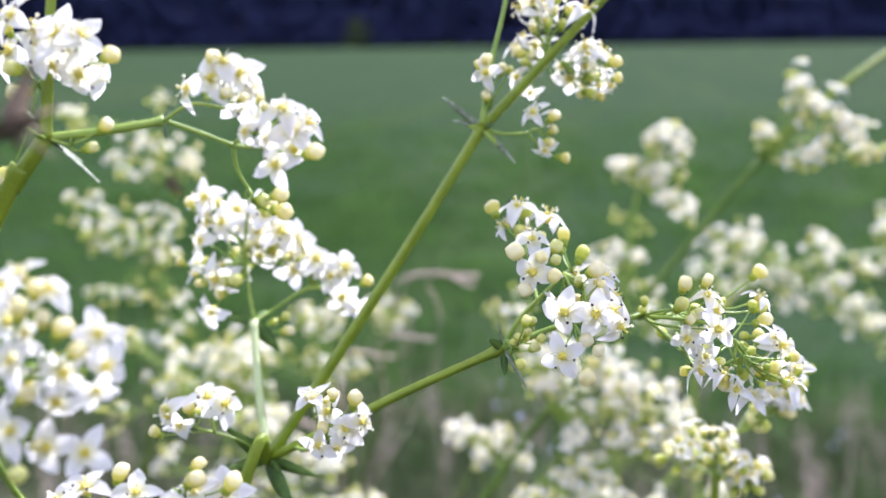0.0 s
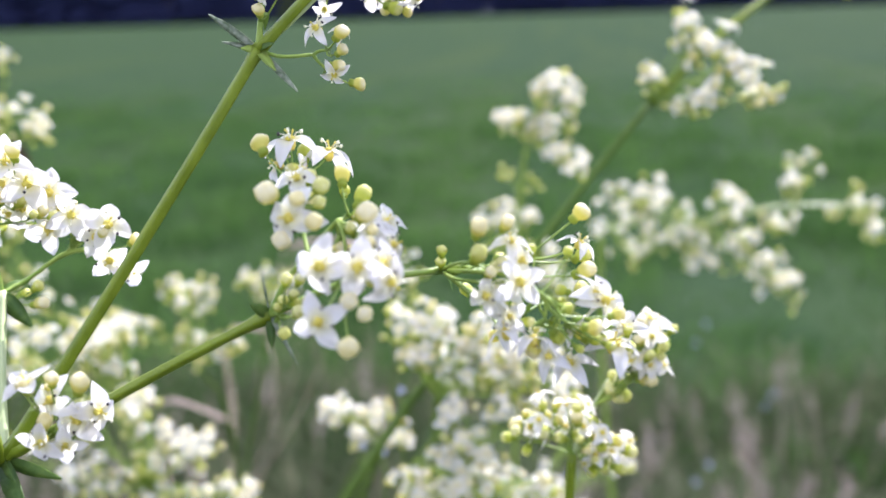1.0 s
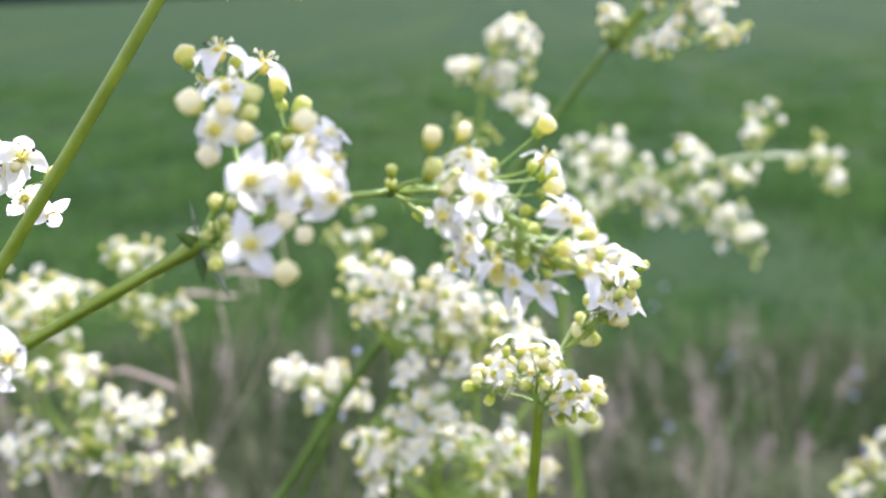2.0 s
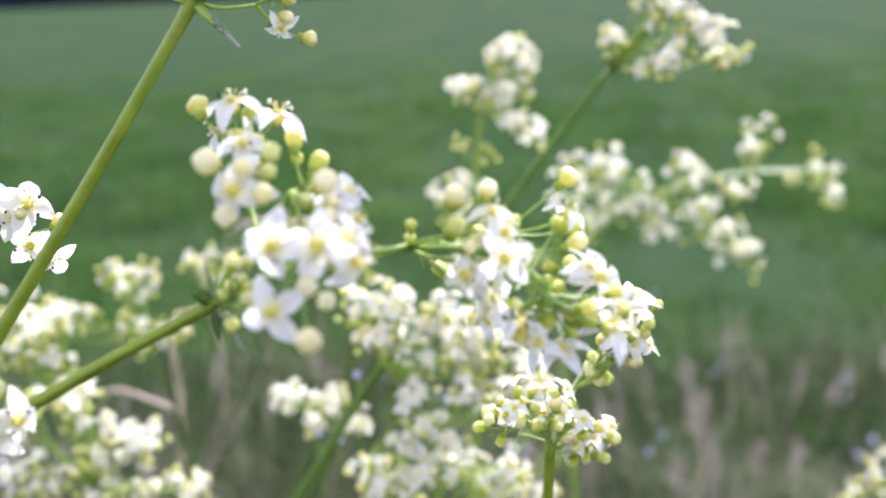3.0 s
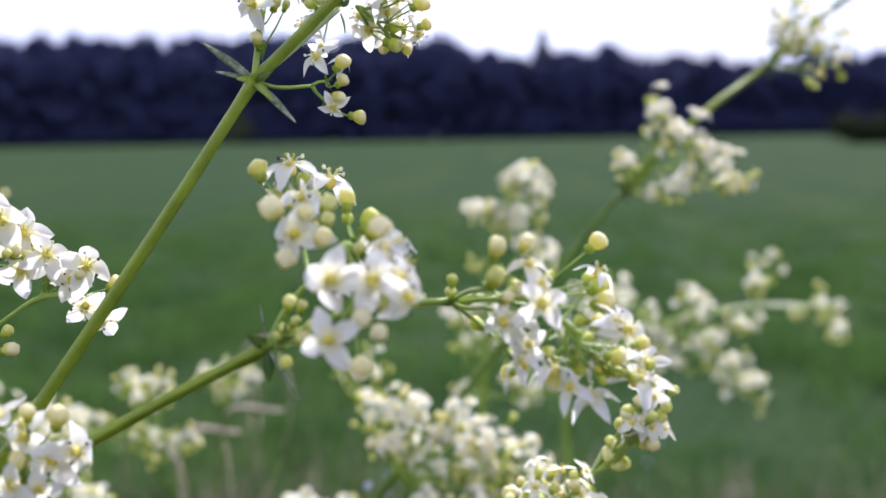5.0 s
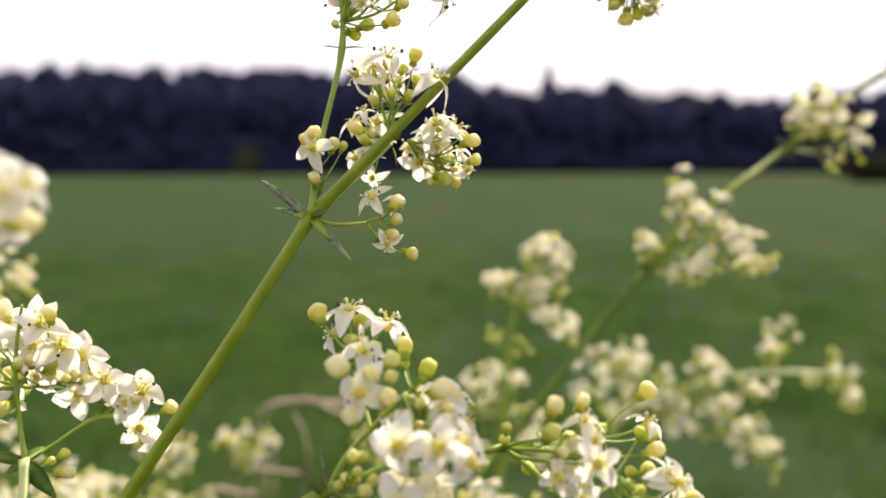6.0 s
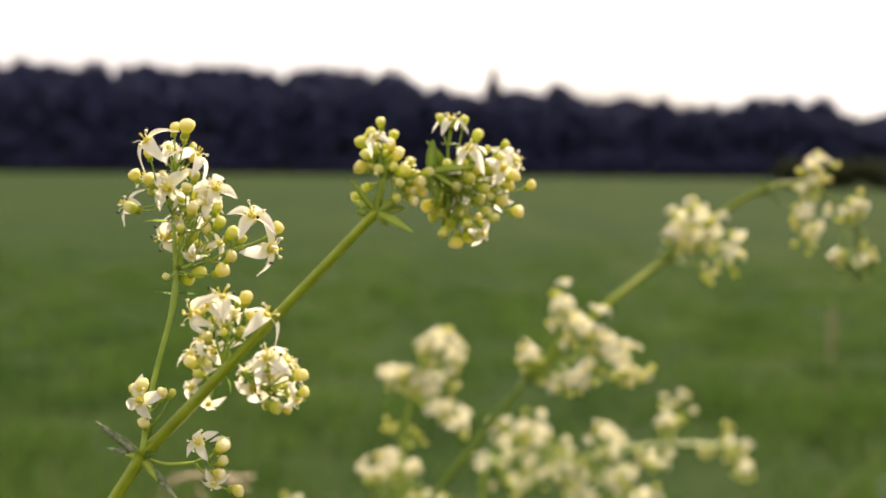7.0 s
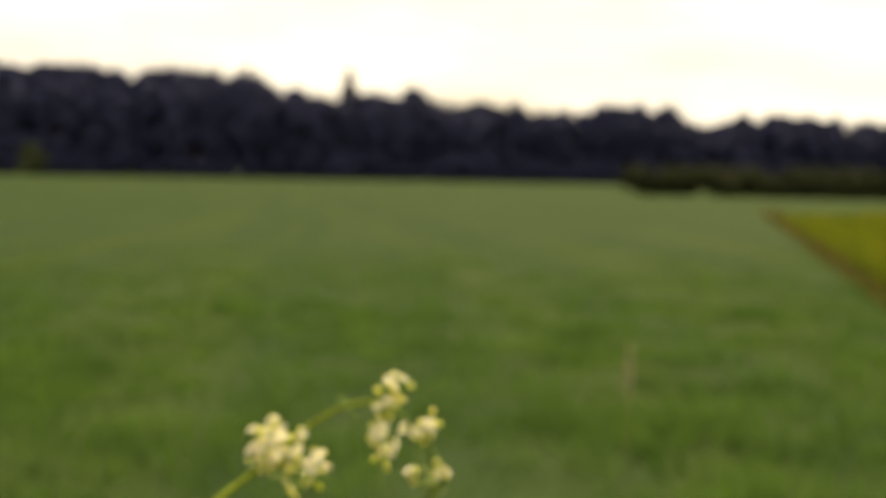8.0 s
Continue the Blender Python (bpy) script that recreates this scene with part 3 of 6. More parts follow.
def make_tree(name, seed, high, wide, low, mat, label, count=2000, leaf=0.5):
    t = new(name)
    piece("trunk", trunk_mesh(seed, high), Matrix(), t)
    piece("crown", crown_mesh(seed, high, wide, low, count, leaf, mat), Matrix(), t)
    return tagged(t, label, "tree", "trees of the wood edge")


def wood_top(x):
    """Height of the wood's edge along its length."""
    marks = ((-200, 18.6), (-90, 19.0), (-60, 19.1), (-41, 18.4), (-34, 17.7), (-17, 19.0), (-13.5, 16.6), (-2, 15.2), (8, 14.9), (24, 14.2), (37, 13.1), (53, 14.4), (64, 10.8), (77, 13.2), (97, 11.4), (230, 12))
    for (a, ha), (b, hb) in zip(marks, marks[1:]):
        if x <= b:
            return ha + (hb - ha) * (x - a) / (b - a)
    return 14.0


def build_wood():
    rnd = random.Random(12)
    kinds = [make_tree("deciduous_tree", 20 + k, 10.0, w, l, HAZY_WOOD_LEAF, "dark broad-leaved tree at the wood's edge, blue haze in its colour") for k, (w, l) in enumerate(((3.0, 1.0), (2.6, 0.6), (3.4, 1.4), (2.3, 0.4), (2.9, 0.8)))]
    used = set()
    for row, (dy, step, tall) in enumerate(((0, 4.6, 0.84), (5, 4.2, 1.0), (10, 5.0, 0.98))):
        x = -190.0
        while x < 225:
            x += step * rnd.uniform(0.7, 1.3)
            k = rnd.randrange(5)
            s = wood_top(x * 200 / (200 + dy)) / 10 * 1.12 * tall * rnd.uniform(0.94, 1.04)
            m = pose(x, 201 + dy + rnd.uniform(-1.5, 1.5), 0, 0, 0, rnd.uniform(0, 360))
            if k not in used:
                used.add(k)
                t = kinds[k]
                t.matrix_basis = m
            else:
                t = copy_thing(kinds[k], m)
            t.scale = (s * rnd.uniform(0.85, 1.1), s * rnd.uniform(0.85, 1.1), s)
    bush = tagged(make_tree("shrub", 40, 5.2, 2.6, 0.3, PALE_LEAF, "lighter green shrub in front of the dark wood", 500, 0.5), category="shrub")
    bush.matrix_basis = pose(-53.5, 196.5, 0)
    bush["group"] = ""
    under = None
    for row in range(2):
        x = -190.0
        while x < 225:
            x += rnd.uniform(2.2, 3.6)
            m = pose(x, 198.5 + row * 9 + rnd.uniform(-1, 1), -0.2, 0, 0, rnd.uniform(0, 360))
            if under is None:
                under = make_tree("undergrowth_shrub", 47, 5.0, 2.4, 0.1, HAZY_WOOD_LEAF, "dark shrub under the wood's edge, blue haze in its colour", 420, 0.6)
                under["group"], under["category"] = "shrubs under the wood", "shrub"
                under.matrix_basis, t = m, under
            else:
                t = copy_thing(under, m)
            t.scale = (1, 1, rnd.uniform(0.6, 1.2))
    first = None
    for k in range(36):
        m = pose(18.5 + k * 1.25 + rnd.uniform(-0.4, 0.4), 69 - k * 0.72 + rnd.uniform(-0.6, 0.6), 0, 0, 0, rnd.uniform(0, 360))
        if first is None:
            first = make_tree("hedge_shrub", 44, 1.7, 1.5, 0.1, HEDGE_LEAF, "low green hedge shrub before the wood", 700, 0.22)
            first["group"], first["category"] = "shrubs of the hedge", "shrub"
            first.matrix_basis = m
        else:
            copy_thing(first, m)


build_wood()


def build_spire():
    """A small pointed tower that stands up behind the wood."""
    tower = new("church_spire")
    tower.location = (0.0, 320, 0)
    wall = material("weathered dark wall", (0.025, 0.025, 0.03), (0.05, 0.05, 0.055), 1.5, 0.9, 0, 0.4)
    slate = material("slate roof", (0.018, 0.018, 0.026), (0.035, 0.035, 0.045), 2, 0.6, 0, 0.5)
    bm = bmesh.new()
    bmesh.ops.create_cube(bm, size=1, matrix=Matrix.Translation((0, 0, 11.5)) @ Matrix.Diagonal((5.2, 5.2, 23, 1)))
    bmesh.ops.bevel(bm, geom=bm.edges[:], offset=0.08, affect="EDGES")
    part("wall", bm, wall, tower)
    for name, low, high, r0, r1 in (("roof", 22.9, 26.4, 3.6, 1.7), ("lantern", 26.2, 28.3, 1.45, 1.35), ("cap", 28.2, 31.0, 1.7, 0.1)):
        bm = bmesh.new()
        tube(bm, [Vector((0, 0, low + (high - low) * k / 3)) for k in range(4)], r0, r1, 8)
        part(name, bm, slate, tower)
    tagged(tower, "dark pointed church spire behind the wood", "church tower")


build_spire()


# ---- the bedstraw plant in the middle, with its crossing shoots ----
ND, NB, NC = Vector((-0.02564, 0.06920, 0.79976)), Vector((0.00840, 0.06530, 0.81836)), Vector((0.02588, 0.07079, 0.82194))
NA, NT = Vector((0.00232, 0.08698, 0.84509)), Vector((0.02991, 0.10341, 0.87535))
UPRIGHT = Vector((-0.03344, 0.08640, 0.81516))


def build_middle_plant():
    p = plant_at((-0.10, 0.06, 0), "white hedge bedstraw with branching green stems and many flower heads")
    stem(p, [(-0.10, 0.06, -0.01), (-0.088, 0.055, 0.40), (-0.057, 0.052, 0.70), (-0.02834, 0.06400, 0.79542), ND], 0.0014, 0.00074)
    stem(p, [ND, ND.lerp(NA, 0.35) + Vector((0.0002, 0, -0.0002)), ND.lerp(NA, 0.7) + Vector((0.0002, 0, -0.0002)), NA], 0.00074, 0.00068, swell=((0.0, 0.04, 0.35), (1.0, 0.03, 0.3)))
    stem(p, [NA, NA.lerp(NT, 0.33), NA.lerp(NT, 0.67), NT], 0.00064, 0.00056, swell=((0.0, 0.04, 0.4), (1.0, 0.04, 0.25)))
    stem(p, [ND, ND.lerp(NB, 0.3) + Vector((0, 0, 0.0002)), ND.lerp(NB, 0.65) + Vector((0, 0, 0.0003)), NB], 0.00060, 0.00052, name="side_branch", swell=((0.97, 0.04, 0.35),))
    stem(p, [NB, (0.01578, 0.06600, 0.82143), (0.02259, 0.06650, 0.82240), NC], 0.0004, 0.00034, TWIG, 8, 0.05, name="side_branch", swell=((1.0, 0.05, 0.5),))
    stem(p, [ND, (-0.02975, 0.07750, 0.80676), UPRIGHT], 0.00064, 0.00056, PALE_STEM, name="side_branch", swell=((1.0, 0.05, 0.4),))
    stem(p, [UPRIGHT, (-0.03474, 0.08750, 0.82259), (-0.03451, 0.08720, 0.82855), (-0.03324, 0.08650, 0.83446)], 0.00036, 0.0002, TWIG, 8, 0.05, name="side_branch")
    for tip, wide, mat in (((-0.02968, 0.06550, 0.80486), 0.00192, LEAF), ((-0.02944, 0.06400, 0.80006), 0.00162, LEAF), ((-0.01831, 0.06600, 0.79914), 0.00148, LEAF), ((-0.02047, 0.06200, 0.79654), 0.00217, LEAF), ((-0.03002, 0.07200, 0.80184), 0.00077, LEAF), ((-0.02222, 0.06300, 0.80050), 0.00087, LEAF)):
        leaf_to(p, ND, tip, wide, 0.2, mat, up=(0.1, -1, 0.4))
    for tip, wide, mat in (((0.00684, 0.06400, 0.81975), 0.00122, LEAF), ((0.00750, 0.06600, 0.82282), 0.00028, GREY_LEAF), ((0.00879, 0.06400, 0.81516), 0.00100, LEAF), ((0.01188, 0.06200, 0.81423), 0.00049, GREY_LEAF)):
        leaf_to(p, NB, tip, wide, 0.1, mat, up=(0.1, -1, 0.4))
    for tip, wide, mat in (((-0.00308, 0.08600, 0.84964), 0.00104, GREY_LEAF), ((-0.00177, 0.08600, 0.84637), 0.00069, GREY_LEAF), ((0.00757, 0.08400, 0.84068), 0.00089, GREY_LEAF), ((0.00503, 0.08400, 0.84312), 0.00102, PALE_LEAF_GREEN), ((0.00060, 0.08600, 0.84544), 0.00097, PALE_LEAF_GREEN), ((0.00465, 0.08500, 0.84601), 0.00082, LEAF)):
        leaf_to(p, NA, tip, wide, 0.1, mat, up=(0.2, -1, 0.5))
    for tip, wide, mat in (((0.02678, 0.10200, 0.87970), 0.00098, PALE_LEAF_GREEN), ((0.02645, 0.10600, 0.87705), 0.00140, PALE_LEAF_GREEN), ((0.02718, 0.10400, 0.87550), 0.00168, BRACT), ((0.03503, 0.09900, 0.87342), 0.00126, PALE_LEAF_GREEN), ((0.03160, 0.10200, 0.87358), 0.00098, PALE_LEAF_GREEN), ((0.03093, 0.10200, 0.87989), 0.00105, PALE_LEAF_GREEN), ((0.03354, 0.10500, 0.87795), 0.00131, PALE_LEAF_GREEN), ((0.03383, 0.10600, 0.87605), 0.00139, PALE_LEAF_GREEN)):
        leaf_to(p, NT, tip, wide, 0.1, mat, up=(0.2, -1, 0.4))
    for tip, wide in (((-0.02905, 0.08400, 0.81188), 0.0021), ((-0.03808, 0.08600, 0.81601), 0.0014), ((-0.03215, 0.08900, 0.81674), 0.0012), ((-0.03454, 0.08400, 0.81445), 0.0011)):
        leaf_to(p, UPRIGHT, tip, wide, 0.2, up=(0.1, -1, 0.5))
    whorl(p, NC, (1, 0, 0.3), 3, 0.0018, 0.0005, 6, low=0.4)

    # the head on the side branch
    mid, top, low = Vector((0.01279, 0.06550, 0.82484)), Vector((0.01058, 0.07000, 0.83124)), Vector((0.01625, 0.06500, 0.82848))
    stem(p, [NB, (0.01020, 0.06550, 0.82184), mid, low], 0.00036, 0.00022, TWIG, 8, 0.05, name="side_branch")
    stem(p, [mid, (0.01168, 0.06800, 0.82734), top], 0.00026, 0.0002, TWIG, 8, 0.05, name="side_branch")
    head(p, top, [(0.01146, 0.07100, 0.83169, 0.0016), (0.00951, 0.07400, 0.83344, 0.0012)], 11, 1, 2, green=0.7, placed_flowers=[(0.00926, 0.07396, 0.83582, (0, -0.15, 1), 1.45), (0.01309, 0.07612, 0.83425, (0.2, 0.2, 1), 1.39), (0.00699, 0.07603, 0.83284, (-0.8, -0.3, 0.5), 1.05), (0.01213, 0.06518, 0.83282, (0.1, -0.6, 0.8), 1.17), (0.01302, 0.05821, 0.82996, (-0.25, -1, 0.15), 1.41)], placed_buds=[(0.00578, 0.07423, 0.83531, 1.58, 0), (0.00813, 0.07535, 0.83460, 0.99, 1), (0.01001, 0.07694, 0.83391, 1.41, 1), (0.01077, 0.05929, 0.83218, 1.74, 0), (0.01398, 0.05807, 0.83184, 1.20, 0), (0.01535, 0.06211, 0.83239, 1.33, 1), (0.01549, 0.06055, 0.83104, 1.05, 1), (0.01558, 0.05767, 0.82964, 1.29, 0), (0.01202, 0.05898, 0.82770, 1.49, 0), (0.01285, 0.06729, 0.83257, 1.12, 1)])
    head(p, low, [(0.02014, 0.06200, 0.82760, 0.0018), (0.02082, 0.06100, 0.82553, 0.0016), (0.01645, 0.06400, 0.82575, 0.0014)], 12, 2, 2, green=0.5, placed_flowers=[(0.01735, 0.05226, 0.82656, (-0.15, -1, 0.1), 1.40), (0.02086, 0.05236, 0.82645, (0.25, -1, 0.2), 1.37), (0.01724, 0.05126, 0.82160, (0, -1, 0.1), 1.25), (0.02279, 0.05422, 0.82643, (0.8, -0.6, 0.3), 1.23), (0.02364, 0.05316, 0.82482, (0.7, -0.6, -0.3), 1.29), (0.02148, 0.06460, 0.82842, (0.6, -0.3, 0.8), 1.01), (0.01732, 0.06859, 0.82778, (-0.6, -0.5, 0.3), 0.84), (0.02280, 0.06028, 0.82693, (0.9, -0.3, 0.4), 1.04)], placed_buds=[(0.01563, 0.07061, 0.83228, 1.30, 0), (0.01523, 0.07306, 0.83018, 0.95, 1), (0.01814, 0.06834, 0.83036, 1.37, 1), (0.02052, 0.05842, 0.83035, 1.59, 0), (0.02115, 0.05808, 0.82878, 0.84, 0), (0.02090, 0.05664, 0.82780, 1.07, 0), (0.01979, 0.05259, 0.82323, 1.29, 0), (0.02122, 0.05287, 0.82199, 1.21, 0), (0.02007, 0.05056, 0.81947, 1.59, 0)])
    head(p, NB + Vector((0.0006, -0.0006, 0.0012)), [], 112, placed_buds=[(0.01119, 0.06056, 0.81781, 1.00, 1), (0.01059, 0.06276, 0.82053, 0.84, 1), (0.01130, 0.06468, 0.81986, 0.77, 1), (0.01377, 0.05995, 0.82116, 0.90, 1), (0.01201, 0.05962, 0.82351, 0.98, 1), (0.01239, 0.06309, 0.82264, 0.84, 1), (0.01305, 0.05968, 0.82019, 1.07, 1), (0.01000, 0.06285, 0.81982, 0.76, 1), (0.01192, 0.06221, 0.82133, 0.75, 1)])
    # the looser head at the branch's end
    head(p, NC, [(0.03290, 0.06600, 0.82354, 0.0016), (0.03371, 0.06600, 0.82059, 0.0016)], 13, 1, 3, curled=True, green=0.8, placed_flowers=[(0.03385, 0.06429, 0.82640, (0.1, -0.5, 0.9), 1.10), (0.03503, 0.05974, 0.82328, (0.1, -0.9, 0.3), 1.29), (0.03151, 0.06255, 0.82118, (-0.2, -0.8, 0.3), 1.16), (0.04060, 0.07163, 0.82482, (0.5, 0.1, 0.9), 1.01), (0.04323, 0.06734, 0.81952, (0.5, -0.8, 0.4), 1.31), (0.03322, 0.06281, 0.81757, (-0.3, 0.3, 0.8), 1.16), (0.03619, 0.06318, 0.81677, (0.1, 0.3, 0.9), 1.17), (0.04409, 0.06641, 0.81528, (0.3, -0.4, 0.9), 1.49), (0.03965, 0.06543, 0.81344, (-0.2, -0.6, 0.7), 1.13), (0.03758, 0.06252, 0.81500, (-0.2, -0.7, 0.6), 0.99), (0.03491, 0.06412, 0.82448, (0.6, -0.8, 0.2), 1.04)], placed_buds=[(0.03102, 0.06112, 0.82832, 1.32, 0), (0.03364, 0.06212, 0.82859, 1.02, 0), (0.04061, 0.07339, 0.82757, 1.45, 0), (0.02620, 0.06940, 0.82427, 0.85, 1), (0.02597, 0.06999, 0.82293, 0.85, 1), (0.03066, 0.06340, 0.82522, 1.36, 1), (0.03181, 0.06354, 0.82337, 0.96, 0), (0.03274, 0.06444, 0.82390, 1.13, 1), (0.04083, 0.07286, 0.82316, 1.29, 1), (0.04115, 0.06998, 0.82210, 1.34, 0)])
    spread = Vector((0.03729, 0.06300, 0.82107))
    stem(p, [NC, (0.03369, 0.06300, 0.82319), spread], 0.00026, 0.0002, TWIG, 8, 0.05, name="side_branch")
    head(p, spread, [(0.03384, 0.06400, 0.81963, 0.0016), (0.03967, 0.06800, 0.82010, 0.0018), (0.04169, 0.06600, 0.81587, 0.0018), (0.04549, 0.07000, 0.81534, 0.0014)], 14, 1, 3, green=0.7, placed_buds=[(0.04068, 0.07170, 0.81965, 1.20, 0), (0.03943, 0.06768, 0.82455, 0.82, 1), (0.03916, 0.06587, 0.81900, 1.14, 1), (0.04438, 0.06558, 0.81860, 1.05, 0), (0.04202, 0.06362, 0.81774, 1.28, 0), (0.04207, 0.06604, 0.81573, 0.98, 1), (0.03172, 0.07000, 0.81494, 1.12, 0), (0.03613, 0.06344, 0.81560, 1.21, 0), (0.03834, 0.06436, 0.81646, 1.14, 1), (0.02853, 0.07176, 0.81945, 1.04, 1), (0.03799, 0.06600, 0.81763, 0.90, 1), (0.04058, 0.06365, 0.81554, 0.64, 1), (0.03578, 0.06679, 0.82494, 0.82, 1)])
    # the small head in the fork
    head(p, Vector((-0.01596, 0.06100, 0.80592)), [], 15,
         placed_flowers=[(-0.01460, 0.05606, 0.81369, (-0.2, -0.3, 0.95), 1.18), (-0.01334, 0.05825, 0.81105, (-0.1, -0.9, 0.3), 1.24), (-0.01138, 0.05983, 0.80844, (0.1, -1, 0.2), 1.43), (-0.00950, 0.06082, 0.80891, (0.8, -0.6, 0.1), 1.33), (-0.01438, 0.05751, 0.80673, (-0.2, -0.9, -0.2), 1.17), (-0.01248, 0.05886, 0.80597, (0.3, -0.8, -0.4), 1.00)],
         placed_buds=[(-0.01480, 0.05600, 0.81342, 1.11, 0), (-0.01205, 0.05667, 0.81387, 1.11, 0), (-0.00931, 0.05700, 0.81331, 1.46, 0), (-0.01401, 0.05800, 0.80881, 1.22, 0), (-0.01356, 0.05867, 0.81234, 0.70, 0)])
    stem(p, [ND.lerp(NB, 0.12), (-0.01824, 0.06400, 0.80345), (-0.01596, 0.06100, 0.80592)], 0.0003, 0.00022, TWIG, 8, 0.0, name="side_branch")
    # the head beside the fork's leaves
    side = Vector((-0.03190, 0.06550, 0.80461))
    stem(p, [ND, (-0.02831, 0.06700, 0.80290), side, (-0.03587, 0.06550, 0.80444)], 0.0002, 0.00014, TWIG, 6, 0.0, name="side_branch")
    head(p, side, [], 16,
         placed_flowers=[(-0.03124, 0.06206, 0.81090, (-0.1, -0.3, 0.95), 1.48), (-0.02954, 0.06389, 0.80933, (0.5, -0.6, 0.5), 1.35), (-0.03876, 0.06559, 0.80687, (-0.5, -0.8, 0.2), 1.54), (-0.03377, 0.06718, 0.80779, (0, -0.9, -0.1), 1.08), (-0.03615, 0.06351, 0.80613, (0.2, -0.9, -0.4), 0.99)],
         placed_buds=[(-0.03412, 0.06250, 0.80899, 1.29, 0), (-0.03961, 0.06317, 0.80509, 1.22, 0), (-0.03305, 0.06383, 0.81089, 0.93, 0), (-0.03380, 0.06450, 0.80797, 0.66, 1), (-0.03903, 0.06517, 0.80793, 0.85, 0)])
    # the wide head on the upright shoot
    crown = Vector((-0.03526, 0.08900, 0.82400))
    head(p, crown, [(-0.04058, 0.09050, 0.83138, 0.0030), (-0.03793, 0.09150, 0.82350, 0.0034), (-0.04352, 0.09150, 0.82166, 0.0026)], 17, 3, 3, green=0.35,
         placed_flowers=[(-0.03790, 0.08628, 0.83074, (-0.3, -0.9, 0.2), 1.49), (-0.04106, 0.08763, 0.83429, (-0.3, -0.8, 0.5), 1.50), (-0.03641, 0.08921, 0.83226, (0, -0.9, 0.4), 1.42), (-0.03366, 0.09068, 0.83208, (0.2, -0.9, 0.3), 1.30), (-0.02866, 0.08677, 0.82933, (0.5, -0.7, 0.4), 1.69), (-0.02733, 0.08860, 0.82317, (0.1, -1, -0.1), 1.50), (-0.04306, 0.08971, 0.82703, (-0.6, -0.7, 0.2), 1.53), (-0.03941, 0.08628, 0.82173, (-0.2, -0.9, -0.2), 1.63), (-0.04097, 0.08775, 0.81622, (-0.3, -0.9, -0.4), 1.44), (-0.03568, 0.08921, 0.82991, (0, -0.9, 0.1), 1.29), (-0.04205, 0.09056, 0.83008, (-0.5, -0.8, 0.3), 1.40)],
         placed_buds=[(-0.04235, 0.08500, 0.83379, 1.25, 0), (-0.03561, 0.08567, 0.82192, 1.58, 1), (-0.03768, 0.08633, 0.82149, 1.38, 1), (-0.03901, 0.08700, 0.81920, 1.28, 0), (-0.02747, 0.08767, 0.82561, 1.05, 0), (-0.03070, 0.08833, 0.82672, 1.27, 1), (-0.04179, 0.08900, 0.82390, 1.08, 1), (-0.03325, 0.08500, 0.82742, 1.04, 1), (-0.04469, 0.08567, 0.82448, 1.16, 0)])
    arm = Vector((-0.02662, 0.09050, 0.81938))
    stem(p, [UPRIGHT, (-0.03130, 0.08950, 0.81638), arm, (-0.02235, 0.09100, 0.81995)], 0.0003, 0.0002, TWIG, 8, 0.05, name="side_branch", swell=((0.66, 0.06, 0.5),))
    head(p, arm, [(-0.02403, 0.09250, 0.82265, 0.0018)], 19, 2, 1, green=0.3,
         placed_flowers=[(-0.01924, 0.08854, 0.82372, (0.5, -0.7, 0.5), 1.62), (-0.02025, 0.09025, 0.81869, (0.1, -0.9, -0.3), 1.38), (-0.02439, 0.09159, 0.82367, (-0.2, -0.8, 0.5), 1.22), (-0.01896, 0.09294, 0.81656, (0.6, -0.7, -0.4), 1.23), (-0.02570, 0.08903, 0.82565, (-0.1, -0.5, 0.9), 1.03), (-0.02227, 0.09098, 0.82168, (0.1, -0.9, 0.2), 1.13)],
         placed_buds=[(-0.01998, 0.08800, 0.82272, 1.15, 0), (-0.01578, 0.08867, 0.82165, 1.36, 0), (-0.02581, 0.08933, 0.82703, 0.95, 0), (-0.02435, 0.09000, 0.82609, 0.85, 0)])
    head(p, crown + Vector((0.003, 0.001, 0.001)), [], 18,
         placed_flowers=[(-0.03075, 0.08604, 0.83220, (0.2, -0.7, 0.6), 1.47), (-0.03262, 0.08775, 0.82923, (0, -0.9, 0.2), 1.42), (-0.02970, 0.08909, 0.82883, (0.3, -0.8, 0.5), 1.50), (-0.02776, 0.09044, 0.82757, (0.5, -0.7, 0.5), 1.51), (-0.02322, 0.08677, 0.82526, (0.6, -0.7, 0.3), 1.40), (-0.03052, 0.08848, 0.82590, (0.1, -0.9, -0.1), 1.28), (-0.03329, 0.08995, 0.82500, (-0.2, -0.9, -0.2), 1.30)],
         placed_buds=[(-0.02914, 0.08500, 0.83356, 1.37, 0), (-0.02764, 0.08567, 0.82559, 0.86, 1), (-0.03227, 0.08633, 0.82753, 1.13, 0), (-0.02579, 0.08700, 0.82522, 0.87, 1)])
    head(p, UPRIGHT, [], 20, placed_buds=[(-0.02756, 0.08500, 0.81429, 1.26, 0), (-0.02812, 0.08567, 0.81632, 1.05, 1), (-0.03017, 0.08633, 0.81526, 0.85, 1)])

    # the thin upright shoot beside the upper fork
    thin = [NA, Vector((0.00354, 0.08800, 0.85399)), Vector((0.00577, 0.09000, 0.86509)), Vector((0.00542, 0.09100, 0.87422)), Vector((0.00540, 0.09150, 0.88196))]
    stem(p, thin, 0.00042, 0.00022, TWIG, 8, 0.08, name="side_branch", swell=((0.5, 0.04, 0.5),))
